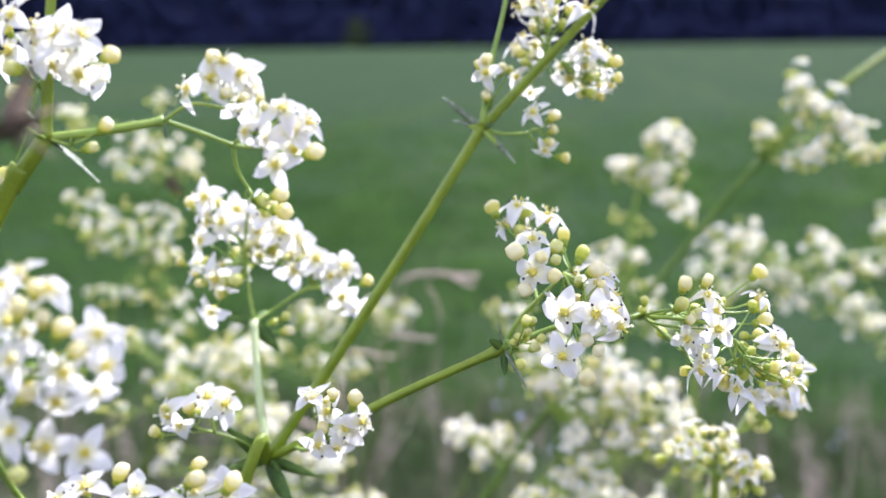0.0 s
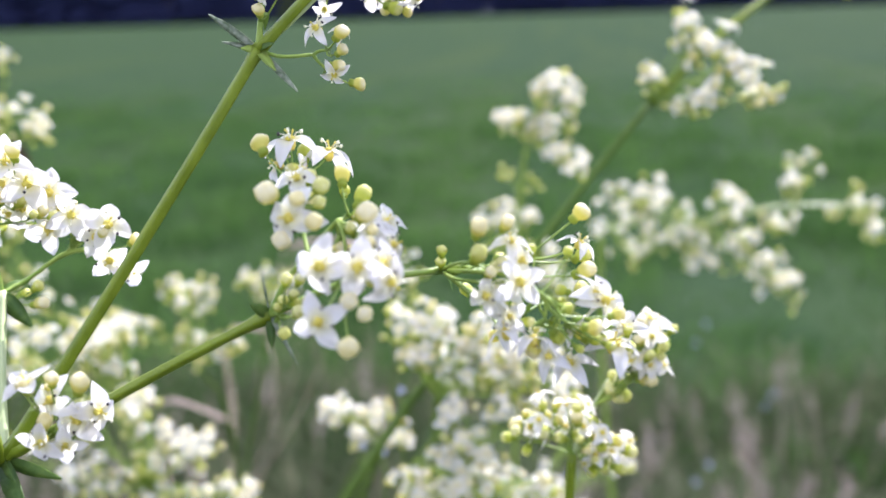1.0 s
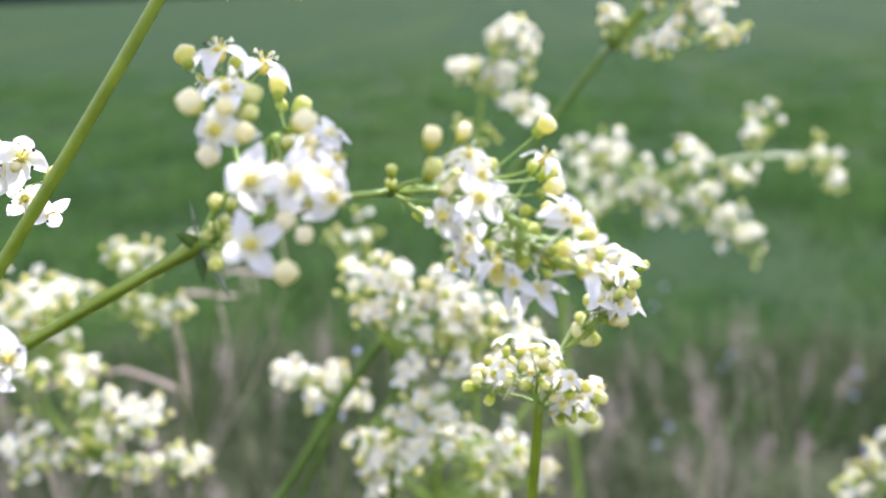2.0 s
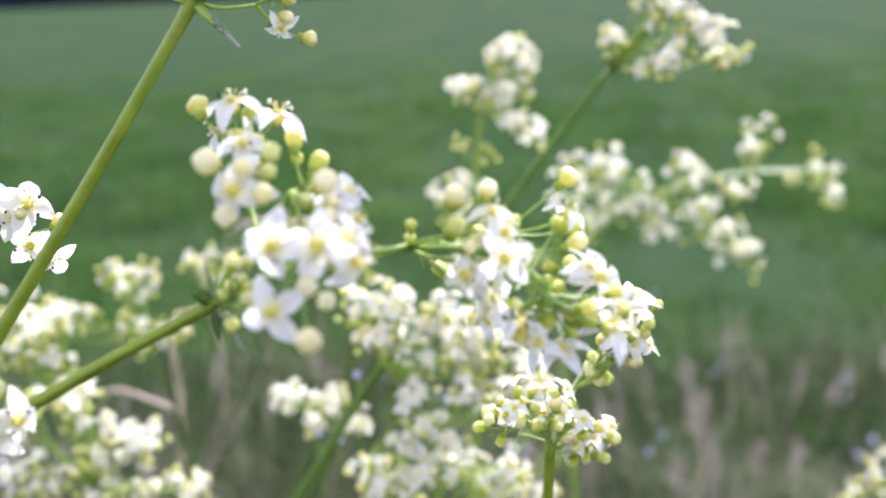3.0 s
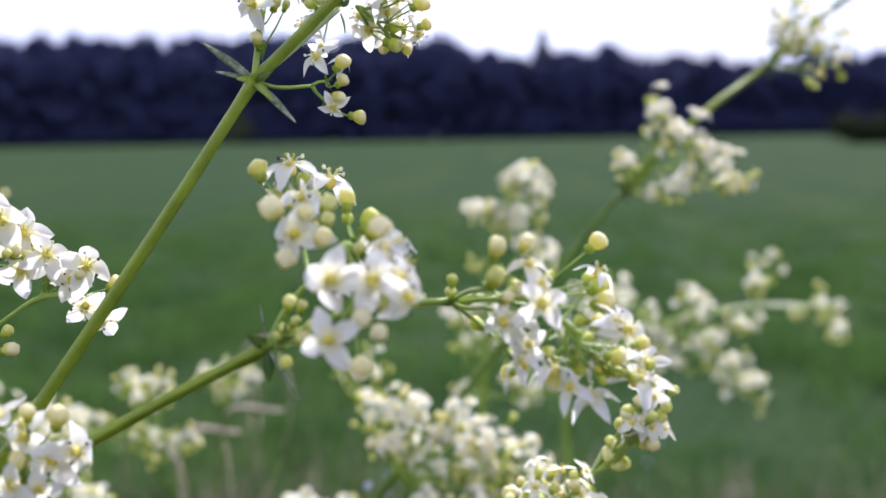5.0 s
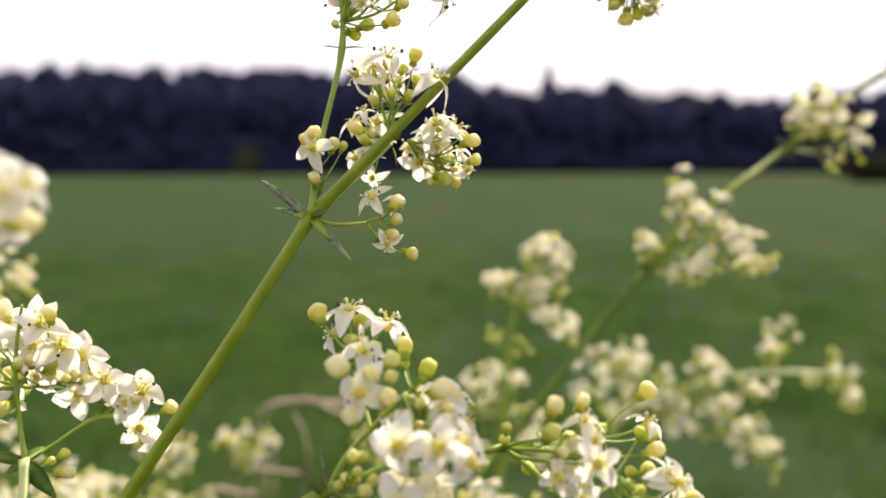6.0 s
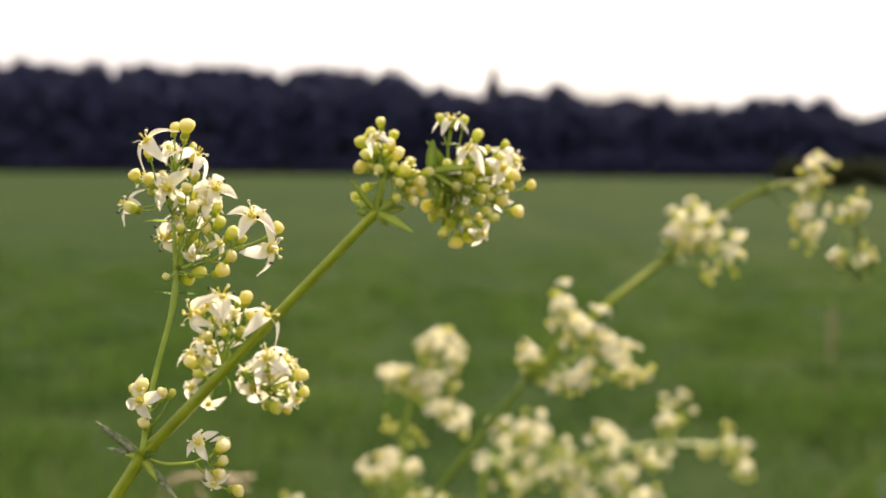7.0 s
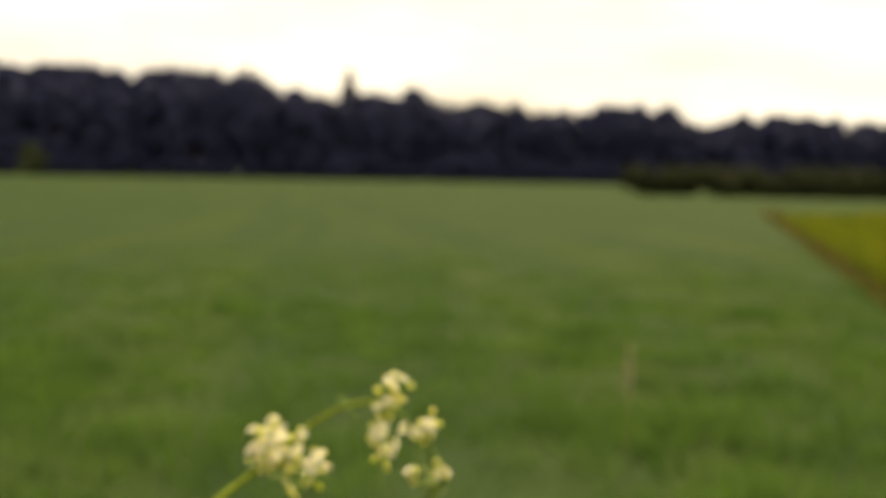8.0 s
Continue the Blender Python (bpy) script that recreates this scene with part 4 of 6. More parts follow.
    for tip, wide, mat in (((0.00329, 0.09000, 0.86569), 0.00049, LEAF), ((0.00840, 0.09000, 0.86548), 0.00056, LEAF), ((0.00206, 0.09000, 0.87474), 0.00070, BRACT), ((0.00504, 0.09000, 0.87701), 0.00049, BRACT)):
        leaf_to(p, thin[2] if tip[2] < 0.86861 else thin[3], tip, wide, 0.1, mat)
    head(p, thin[2].lerp(thin[3], 0.35), [(0.00990, 0.09300, 0.87355, 0.0022), (0.00629, 0.09300, 0.87172, 0.0018), (0.00847, 0.09300, 0.87745, 0.0018)], 21, 3, 4, curled=True, green=0.8, size=0.95,
         placed_flowers=[(0.01619, 0.08792, 0.87537, (0.2, -0.6, 0.8), 1.49), (0.01816, 0.08909, 0.87124, (1, -0.35, -0.1), 1.72), (0.01084, 0.09097, 0.87869, (0.4, -0.7, 0.5), 1.38), (0.00372, 0.09232, 0.87227, (-0.7, -0.6, -0.2), 1.40), (0.00530, 0.08901, 0.87865, (-0.2, -0.9, 0.1), 1.50), (0.00981, 0.09012, 0.87671, (0.3, -0.6, 0.7), 1.01), (0.00595, 0.09147, 0.87479, (-0.6, -0.5, 0.6), 1.02), (0.00851, 0.08804, 0.87025, (0, -0.7, -0.5), 0.71)],
         placed_buds=[(0.00810, 0.08750, 0.87870, 0.96, 0), (0.00886, 0.08817, 0.88023, 1.05, 0), (0.00841, 0.08883, 0.87598, 1.14, 0), (0.00679, 0.08950, 0.87715, 0.98, 1), (0.01114, 0.09017, 0.87602, 0.98, 1), (0.01136, 0.09083, 0.87428, 1.15, 1), (0.00772, 0.09150, 0.87247, 1.08, 1), (0.01363, 0.08750, 0.87308, 1.21, 1), (0.01476, 0.08817, 0.87239, 0.89, 1), (0.01324, 0.08883, 0.87014, 1.06, 0), (0.01191, 0.08950, 0.86836, 1.39, 0), (0.01882, 0.09017, 0.87366, 1.15, 0), (0.00857, 0.09083, 0.86791, 1.16, 1), (0.00699, 0.09150, 0.86700, 1.16, 1), (0.00549, 0.08750, 0.86768, 0.73, 1), (0.00710, 0.08817, 0.87355, 0.81, 1)])
    head(p, thin[3].lerp(thin[4], 0.3), [(0.00525, 0.09300, 0.88345, 0.0016), (0.00234, 0.09300, 0.87917, 0.0014)], 22, 2, 3, curled=True, green=0.7, size=0.92,
         placed_flowers=[(0.00282, 0.08868, 0.88453, (-0.6, -0.4, 0.6), 1.50), (0.00883, 0.08955, 0.88285, (0.5, 0.1, 0.7), 1.36), (-0.00064, 0.09149, 0.87641, (-0.9, -0.3, 0.4), 1.28), (0.00613, 0.09320, 0.88092, (0.3, -0.5, 0.7), 0.74)],
         placed_buds=[(0.00789, 0.08850, 0.88620, 1.37, 0), (0.00738, 0.08917, 0.88488, 0.81, 0), (0.00271, 0.08983, 0.88289, 0.98, 0), (0.00580, 0.09050, 0.88607, 0.98, 0), (0.00048, 0.09117, 0.88015, 1.16, 0), (0.00208, 0.09183, 0.87948, 1.08, 0), (0.00233, 0.09250, 0.87802, 0.83, 1), (0.00093, 0.08850, 0.87611, 1.14, 1)])
    # the heads round the upper fork
    head(p, NA.lerp(thin[1], 0.35), [], 29, curled=True,
         placed_flowers=[(0.00367, 0.08240, 0.85319, (0, -1, 0.05), 1.25)],
         placed_buds=[(0.00372, 0.08300, 0.85473, 1.26, 0), (0.00251, 0.08367, 0.85420, 1.03, 0), (0.00568, 0.08433, 0.85354, 1.11, 0), (0.00328, 0.08500, 0.84973, 1.12, 0), (0.00659, 0.08567, 0.85335, 0.72, 1)])
    fork_end = Vector((0.01072, 0.09600, 0.85405))
    stem(p, [NA, (0.00657, 0.09000, 0.84910), fork_end], 0.00045, 0.00036, PALE_STEM, 8, 0.06, name="side_branch")
    head(p, fork_end, [(0.01032, 0.09800, 0.86164, 0.0022), (0.00731, 0.09800, 0.85597, 0.002)], 23, 4, 3, curled=True, green=0.6, size=0.98,
         placed_flowers=[(0.00709, 0.09318, 0.86237, (-0.9, -0.4, 0.1), 1.49), (0.01071, 0.09429, 0.86444, (0.1, -0.1, 1), 1.68), (0.01648, 0.09563, 0.86193, (0.6, 0, 0.8), 1.58), (0.00880, 0.09806, 0.85666, (-0.5, -0.8, 0.2), 1.23), (0.00894, 0.09403, 0.86327, (-0.3, -0.5, 0.8), 0.93), (0.00626, 0.09598, 0.85212, (-0.2, -0.9, 0.2), 0.95), (0.00817, 0.09745, 0.84967, (0, -0.9, -0.4), 0.92)],
         placed_buds=[(0.01423, 0.09300, 0.86443, 1.26, 0), (0.00901, 0.09367, 0.85923, 1.10, 0), (0.00680, 0.09433, 0.85569, 1.28, 0), (0.01314, 0.09500, 0.85974, 1.11, 1), (0.00770, 0.09567, 0.86254, 1.03, 0), (0.01400, 0.09633, 0.86184, 1.03, 0), (0.01187, 0.09700, 0.86175, 0.87, 0), (0.01134, 0.09300, 0.85992, 0.67, 1), (0.00791, 0.09367, 0.85433, 0.93, 1)])
    head(p, fork_end + Vector((0.0022, 0, 0.0002)), [(0.01617, 0.09900, 0.85486, 0.002), (0.01769, 0.09900, 0.85110, 0.0018)], 24, 4, 2, curled=True, green=0.6, size=0.98,
         placed_flowers=[(0.01660, 0.09542, 0.85637, (-0.2, -0.6, 0.8), 1.51), (0.01881, 0.09641, 0.85584, (0.5, -0.2, 0.8), 1.44), (0.01394, 0.09883, 0.85166, (0, -1, -0.3), 1.40), (0.01260, 0.09994, 0.85345, (-0.5, -0.7, 0.4), 1.09), (0.02036, 0.09603, 0.85072, (0.7, -0.5, -0.3), 0.95), (0.01636, 0.09786, 0.85351, (0.2, -0.8, 0.2), 1.00)],
         placed_buds=[(0.02086, 0.09500, 0.85414, 1.28, 0), (0.02129, 0.09567, 0.85183, 1.12, 0), (0.01736, 0.09633, 0.84957, 1.38, 1), (0.01984, 0.09700, 0.85481, 0.78, 0), (0.01865, 0.09767, 0.84907, 0.96, 0), (0.01704, 0.09833, 0.85180, 1.05, 1)])
    whorl(p, fork_end, (1, 0, 0.2), 3, 0.0034, 0.0009, 8, low=0.4)
    spur = Vector((0.00903, 0.08700, 0.84441))
    stem(p, [NA, (0.00529, 0.08650, 0.84430), spur], 0.00026, 0.0002, TWIG, 8, 0.0, name="side_branch")
    head(p, spur, [], 25, curled=True,
         placed_flowers=[(0.01004, 0.08504, 0.84750, (-0.4, -0.7, 0.6), 1.17), (0.01156, 0.08663, 0.84201, (0, -0.8, -0.5), 0.93), (0.01253, 0.08773, 0.84715, (0.5, -0.5, 0.7), 0.65)],
         placed_buds=[(0.01285, 0.08550, 0.84690, 1.37, 0), (0.01271, 0.08617, 0.84488, 1.05, 0), (0.01201, 0.08683, 0.84310, 1.06, 0), (0.01427, 0.08750, 0.84080, 1.23, 0)])
    # the crowded heads at the tip, mostly still in bud
    crest, hub = Vector((0.03098, 0.10750, 0.88186)), Vector((0.03939, 0.11200, 0.88055))
    stem(p, [NT, (0.03077, 0.10500, 0.87869), crest], 0.0003, 0.0002, TWIG, 8, 0.0, name="side_branch")
    stem(p, [NT, (0.03439, 0.10700, 0.87823), hub], 0.0003, 0.00022, TWIG, 8, 0.0, name="side_branch")
    head(p, crest, [(0.03032, 0.10900, 0.88349, 0.002), (0.02834, 0.10900, 0.88425, 0.0016), (0.03395, 0.10800, 0.87958, 0.0018)], 26, 1, 9, green=0.8, size=0.9, curled=True,
         placed_flowers=[(0.02970, 0.10392, 0.88570, (-0.3, -0.6, 0.8), 0.98)],
         placed_buds=[(0.03041, 0.10450, 0.88756, 1.07, 1), (0.03170, 0.10517, 0.88458, 1.18, 0), (0.03260, 0.10583, 0.88325, 1.29, 0), (0.02751, 0.10650, 0.88487, 1.30, 1), (0.02926, 0.10717, 0.88392, 1.31, 1), (0.02743, 0.10783, 0.88146, 1.42, 0), (0.03075, 0.10850, 0.88308, 1.21, 1), (0.03294, 0.10450, 0.87946, 1.07, 1), (0.03343, 0.10517, 0.88101, 1.40, 1), (0.03558, 0.10583, 0.87952, 1.30, 0), (0.03441, 0.10650, 0.87838, 1.19, 0), (0.03594, 0.10717, 0.87810, 1.20, 0), (0.02880, 0.10783, 0.88613, 1.09, 1), (0.03182, 0.10850, 0.88596, 1.10, 1), (0.02845, 0.10450, 0.88315, 1.18, 1), (0.03019, 0.10517, 0.88121, 1.08, 1), (0.03200, 0.10583, 0.88156, 1.08, 1), (0.03670, 0.10650, 0.88079, 1.19, 1), (0.03749, 0.10717, 0.87920, 1.20, 0), (0.02676, 0.10783, 0.87740, 1.10, 1), (0.02819, 0.10850, 0.87868, 0.99, 1), (0.03257, 0.10450, 0.87740, 0.97, 1), (0.03493, 0.10517, 0.87697, 1.08, 0)])
    for tip, wide, mat in (((0.03721, 0.11000, 0.88517), 0.00118, BRACT), ((0.04450, 0.11000, 0.88249), 0.00103, BRACT), ((0.04173, 0.11000, 0.88364), 0.00095, PALE_LEAF_GREEN), ((0.03787, 0.11000, 0.87652), 0.00119, PALE_LEAF_GREEN), ((0.04265, 0.11000, 0.87459), 0.00095, BRACT), ((0.03988, 0.11000, 0.87456), 0.00103, BRACT), ((0.03703, 0.11000, 0.88045), 0.00095, BRACT), ((0.04416, 0.11000, 0.87934), 0.00087, PALE_LEAF_GREEN), ((0.04151, 0.11300, 0.87296), 0.00113, BRACT), ((0.03910, 0.11300, 0.87213), 0.00097, BRACT), ((0.04577, 0.11200, 0.88140), 0.00096, BRACT), ((0.03719, 0.11200, 0.88411), 0.00144, PALE_LEAF_GREEN), ((0.04265, 0.11300, 0.87781), 0.00129, BRACT)):
        leaf_to(p, hub, tip, wide * 1.2, 0.3, mat, up=(0.2, -1, 0.5))
    knot = Vector((0.03717, 0.10650, 0.88102))
    for tip, wide, mat in (((0.03758, 0.10600, 0.88529), 0.00169, BRACT), ((0.04270, 0.10600, 0.88205), 0.00115, PALE_LEAF_GREEN), ((0.03846, 0.10600, 0.87702), 0.00185, BRACT), ((0.04059, 0.10600, 0.87919), 0.00108, PALE_LEAF_GREEN)):
        leaf_to(p, knot, tip, wide, 0.2, mat, up=(0.2, -1, 0.5))
    stem(p, [(0.03439, 0.10700, 0.87823), knot, hub], 0.00022, 0.0002, TWIG, 8, 0.0, name="side_branch")
    head(p, hub, [(0.04059, 0.11300, 0.88140, 0.0022), (0.04305, 0.11300, 0.87781, 0.0024), (0.03905, 0.11300, 0.87616, 0.002), (0.04622, 0.11300, 0.88105, 0.002)], 27, 1, 7, curled=True, green=0.8, size=0.9,
         placed_flowers=[(0.04248, 0.10830, 0.88425, (-0.1, -0.5, 0.8), 1.37), (0.03985, 0.10953, 0.88836, (0.1, -0.3, 1), 1.22), (0.04064, 0.11159, 0.87760, (-0.3, -0.8, 0.4), 1.07), (0.04898, 0.11270, 0.88250, (0.8, -0.5, 0.2), 1.57), (0.04725, 0.10951, 0.88155, (0.2, -0.9, 0.1), 1.22), (0.04436, 0.11050, 0.87223, (0.5, -0.5, -0.4), 1.15), (0.04718, 0.11221, 0.87895, (0.5, -0.7, 0.3), 0.83)],
         placed_buds=[(0.03836, 0.10900, 0.88846, 0.95, 1), (0.04009, 0.10967, 0.88806, 0.95, 1), (0.04166, 0.11033, 0.88813, 0.95, 1), (0.04352, 0.11100, 0.88607, 1.15, 1), (0.04753, 0.11167, 0.88497, 0.87, 1), (0.04494, 0.11233, 0.88419, 0.87, 1), (0.04618, 0.11300, 0.88304, 0.97, 1), (0.04255, 0.10900, 0.88008, 1.23, 1), (0.04061, 0.10967, 0.87890, 1.15, 1), (0.04457, 0.11033, 0.87856, 1.25, 1), (0.04700, 0.11100, 0.87702, 1.44, 0), (0.04146, 0.11167, 0.87578, 1.26, 1), (0.03866, 0.11233, 0.87535, 1.36, 1), (0.03662, 0.11300, 0.87614, 1.47, 0), (0.03939, 0.10900, 0.88200, 1.04, 1), (0.03826, 0.10967, 0.87754, 1.15, 1), (0.04308, 0.11033, 0.88312, 0.96, 1), (0.04534, 0.11100, 0.88136, 1.06, 1), (0.04819, 0.11167, 0.87903, 1.06, 0)])
    head(p, hub + Vector((0.0015, -0.001, -0.001)), [(0.04229, 0.11200, 0.87379, 0.002), (0.04624, 0.11200, 0.87703, 0.0018)], 28, 1, 4, curled=True, green=0.8, size=0.85,
         placed_buds=[(0.04875, 0.10800, 0.88049, 1.32, 0), (0.05115, 0.10867, 0.87921, 1.14, 0), (0.04931, 0.10933, 0.87545, 1.33, 0), (0.04501, 0.11000, 0.87541, 1.15, 0), (0.04349, 0.11067, 0.87222, 1.44, 1), (0.04073, 0.11133, 0.87097, 1.55, 0), (0.03989, 0.11200, 0.87376, 1.26, 1), (0.04224, 0.10800, 0.87381, 1.14, 1), (0.03786, 0.10867, 0.87924, 1.14, 1), (0.04174, 0.10933, 0.88204, 0.95, 1), (0.04373, 0.11000, 0.88130, 1.15, 0), (0.04382, 0.11067, 0.87698, 1.06, 1), (0.04617, 0.11133, 0.87979, 0.96, 0), (0.04232, 0.11200, 0.87178, 1.17, 1), (0.04597, 0.10800, 0.87463, 1.04, 1), (0.03912, 0.10867, 0.87259, 1.14, 1)])
    settle(p)


build_middle_plant()


# ---- the plant that stands closest by ----
def build_close_plant():
    p = plant_at((-0.14, 0.03, 0), "tall white hedge bedstraw with a stout stem and dense open flowers")
    fork = Vector((-0.03335, 0.03000, 0.84830))
    stem(p, [(-0.14, 0.03, -0.01), (-0.13, 0.028, 0.45), (-0.085, 0.026, 0.76), (-0.03997, 0.02850, 0.83827), (-0.03696, 0.02900, 0.84320), fork], 0.0014, 0.00082)
    stem(p, [fork, (-0.03294, 0.03050, 0.85366), (-0.03257, 0.03100, 0.85868), (-0.03235, 0.03200, 0.86535)], 0.0007, 0.0005, swell=((0.0, 0.05, 0.3),))
    knee, knee2 = Vector((-0.02142, 0.03220, 0.84992)), Vector((-0.01500, 0.03440, 0.84724))
    stem(p, [fork, (-0.02743, 0.03120, 0.84896), knee], 0.00048, 0.0004, TWIG, 8, 0.05, name="side_branch", swell=((1.0, 0.04, 0.5),))
    stem(p, [knee, (-0.01840, 0.03350, 0.84869), knee2], 0.00028, 0.00024, TWIG, 8, 0.05, name="side_branch", swell=((1.0, 0.04, 0.5),))
    stem(p, [knee2, (-0.01473, 0.03450, 0.84480), (-0.01380, 0.03500, 0.84271)], 0.00024, 0.00018, TWIG, 8, 0.05, name="side_branch")
    stem(p, [knee2, (-0.01327, 0.03450, 0.84725), (-0.01001, 0.03400, 0.84668)], 0.0002, 0.00016, TWIG, 6, 0.0, name="side_branch")
    stem(p, [knee, (-0.01840, 0.03220, 0.85156), (-0.01462, 0.03180, 0.85116)], 0.00024, 0.00018, TWIG, 6, 0.0, name="side_branch")
    for tip, wide in (((-0.02704, 0.02900, 0.84451), 0.0005), ((-0.02929, 0.03000, 0.84621), 0.0004), ((-0.03494, 0.02900, 0.85193), 0.0008), ((-0.03319, 0.02800, 0.84959), 0.0007)):
        leaf_to(p, fork, tip, wide, 0.1, GREY_LEAF)
    for tip, wide in (((-0.02081, 0.03150, 0.84765), 0.0003), ((-0.02223, 0.03200, 0.84914), 0.0004), ((-0.02076, 0.03250, 0.85092), 0.0006)):
        leaf_to(p, knee, tip, wide, 0.1, GREY_LEAF)
    head(p, Vector((-0.01687, 0.03200, 0.85206)), [], 33,
         placed_flowers=[(-0.01488, 0.02928, 0.85423, (-0.2, -0.9, 0.3), 1.20), (-0.01271, 0.03075, 0.85469, (0.1, -0.9, 0.4), 1.21), (-0.01868, 0.03197, 0.85306, (-0.6, -0.7, 0.3), 1.13), (-0.01359, 0.03356, 0.85161, (0.3, -0.8, 0.2), 1.09), (-0.01376, 0.02965, 0.85580, (-0.1, -0.6, 0.8), 1.04), (-0.01156, 0.03112, 0.85326, (0.7, -0.6, 0.3), 0.95)],
         placed_buds=[(-0.01313, 0.02850, 0.85283, 0.96, 0), (-0.01176, 0.02917, 0.85230, 0.77, 0), (-0.01312, 0.02983, 0.85539, 0.77, 0), (-0.01505, 0.03050, 0.85593, 1.30, 0), (-0.01719, 0.03117, 0.85361, 0.66, 1)])
    head(p, knee2, [], 34,
         placed_flowers=[(-0.00775, 0.02892, 0.85127, (0.3, -0.6, 0.7), 1.11), (-0.00742, 0.03051, 0.84920, (0.6, -0.7, 0.4), 1.21), (-0.01102, 0.03221, 0.85007, (-0.3, -0.9, 0.3), 0.96), (-0.00832, 0.03356, 0.84697, (0.6, -0.8, -0.2), 1.14), (-0.00904, 0.03001, 0.84580, (-0.1, -0.9, 0.2), 1.11), (-0.01250, 0.03136, 0.84890, (-0.3, -0.8, 0.2), 0.75), (-0.00625, 0.03223, 0.84972, (0.9, -0.3, 0.4), 1.01), (-0.00938, 0.02928, 0.84853, (0.1, -0.9, -0.2), 0.78)],
         placed_buds=[(-0.00477, 0.02890, 0.84717, 1.21, 0), (-0.00954, 0.02767, 0.85230, 0.63, 0), (-0.00934, 0.02833, 0.85155, 0.57, 0)])
    head(p, Vector((-0.01380, 0.03500, 0.84271)), [], 35, placed_buds=[(-0.00976, 0.03300, 0.84244, 1.23, 0), (-0.00976, 0.03367, 0.84067, 1.32, 0), (-0.01207, 0.03433, 0.84165, 1.03, 1), (-0.01205, 0.03500, 0.84056, 0.89, 1)])
    head(p, fork, [], 36, placed_buds=[(-0.02612, 0.02900, 0.84969, 1.07, 0), (-0.02828, 0.02967, 0.84738, 0.94, 1)])
    head(p, Vector((-0.03292, 0.03100, 0.85589)), [], 37,
         placed_flowers=[(-0.02933, 0.02678, 0.85851, (0, -0.9, 0.4), 1.29), (-0.03190, 0.02825, 0.85714, (-0.3, -0.9, 0.1), 1.31), (-0.02924, 0.02959, 0.85666, (0.4, -0.8, 0.2), 1.21), (-0.02804, 0.03082, 0.85474, (0.9, -0.6, 0), 1.31), (-0.02711, 0.02703, 0.85848, (0.5, -0.5, 0.7), 1.18), (-0.03266, 0.02850, 0.85922, (-0.4, -0.5, 0.8), 1.20), (-0.03686, 0.03033, 0.85695, (-0.4, -0.8, 0.4), 1.35), (-0.03403, 0.02654, 0.86040, (-0.3, -0.7, 0.5), 1.18), (-0.02818, 0.02825, 0.85470, (0.3, -0.9, -0.3), 1.14), (-0.03165, 0.02971, 0.85563, (-0.1, -0.9, -0.2), 1.04)],
         placed_buds=[(-0.02387, 0.02650, 0.85653, 1.30, 0), (-0.03423, 0.02717, 0.85297, 1.41, 0), (-0.03485, 0.02783, 0.85531, 1.20, 1), (-0.03715, 0.02850, 0.84470, 1.45, 0), (-0.03611, 0.02917, 0.85938, 1.07, 0)])
    rnd = random.Random(5)
    dead = Vector((-0.01332, -0.00800, 0.85231))
    for k in range(9):
        bm = bmesh.new()
        way = Vector((rnd.uniform(-1, 0.6), rnd.uniform(-0.5, 0.5), rnd.uniform(-0.8, 1)))
        leaf_blade(bm, dead - way * 0.0008, way, Vector((rnd.uniform(-1, 1), -0.6, rnd.uniform(-1, 1))), rnd.uniform(0.0014, 0.0024), rnd.uniform(0.0012, 0.0019), rnd.uniform(0.5, 1.8))
        part("withered_leaf", bm, BROWN_BIT, p, "withered brown leaf")
    stem(p, [fork, fork.lerp(dead, 0.4) + Vector((-0.001, 0, 0.0005)), dead], 0.0002, 0.00015, TWIG, 6, 0.0, name="side_branch")
    # lower shoot with its full head, beside the lens
    low = Vector((-0.03041, 0.00900, 0.82699))
    stem(p, [(-0.085, 0.026, 0.76), (-0.075, 0.02, 0.79), low], 0.0006, 0.0004, TWIG, 8, 0.05, name="side_branch")
    head(p, low, [(-0.02656, 0.01000, 0.83489, 0.0027), (-0.02658, 0.01100, 0.82960, 0.0030)], 38, 3, 2, green=0.15, size=1.1,
         placed_flowers=[(-0.02087, 0.00356, 0.84018, (-0.2, -0.3, 0.9), 0.95), (-0.01960, 0.00527, 0.83849, (0.4, -0.5, 0.7), 0.97), (-0.01651, 0.00685, 0.83450, (0.7, -0.6, 0.3), 0.99), (-0.01662, 0.00808, 0.83139, (0.9, -0.4, 0.1), 1.10), (-0.01581, 0.00477, 0.83043, (0.6, -0.7, -0.3), 0.83), (-0.01954, 0.00648, 0.83125, (0.2, -0.9, 0.2), 1.09), (-0.02122, 0.00795, 0.82820, (0.1, -0.9, -0.3), 1.12), (-0.02271, 0.00428, 0.83270, (-0.3, -0.9, 0.2), 1.12), (-0.02437, 0.00587, 0.82628, (-0.2, -1, 0), 1.16), (-0.02204, 0.00721, 0.82445, (0.2, -0.9, 0.2), 1.12), (-0.01934, 0.00856, 0.82361, (0.4, -0.8, 0.3), 1.08), (-0.02165, 0.00489, 0.83491, (-0.3, -0.8, 0.3), 0.84)],
         placed_buds=[(-0.01935, 0.00300, 0.83899, 1.11, 0), (-0.02136, 0.00367, 0.83706, 1.13, 0), (-0.01974, 0.00433, 0.83618, 1.02, 0), (-0.01848, 0.00500, 0.83537, 1.26, 0), (-0.01778, 0.00567, 0.83336, 1.15, 0), (-0.02301, 0.00633, 0.82921, 1.18, 0), (-0.02278, 0.00700, 0.82459, 0.84, 0), (-0.02224, 0.00300, 0.82370, 1.15, 1)])
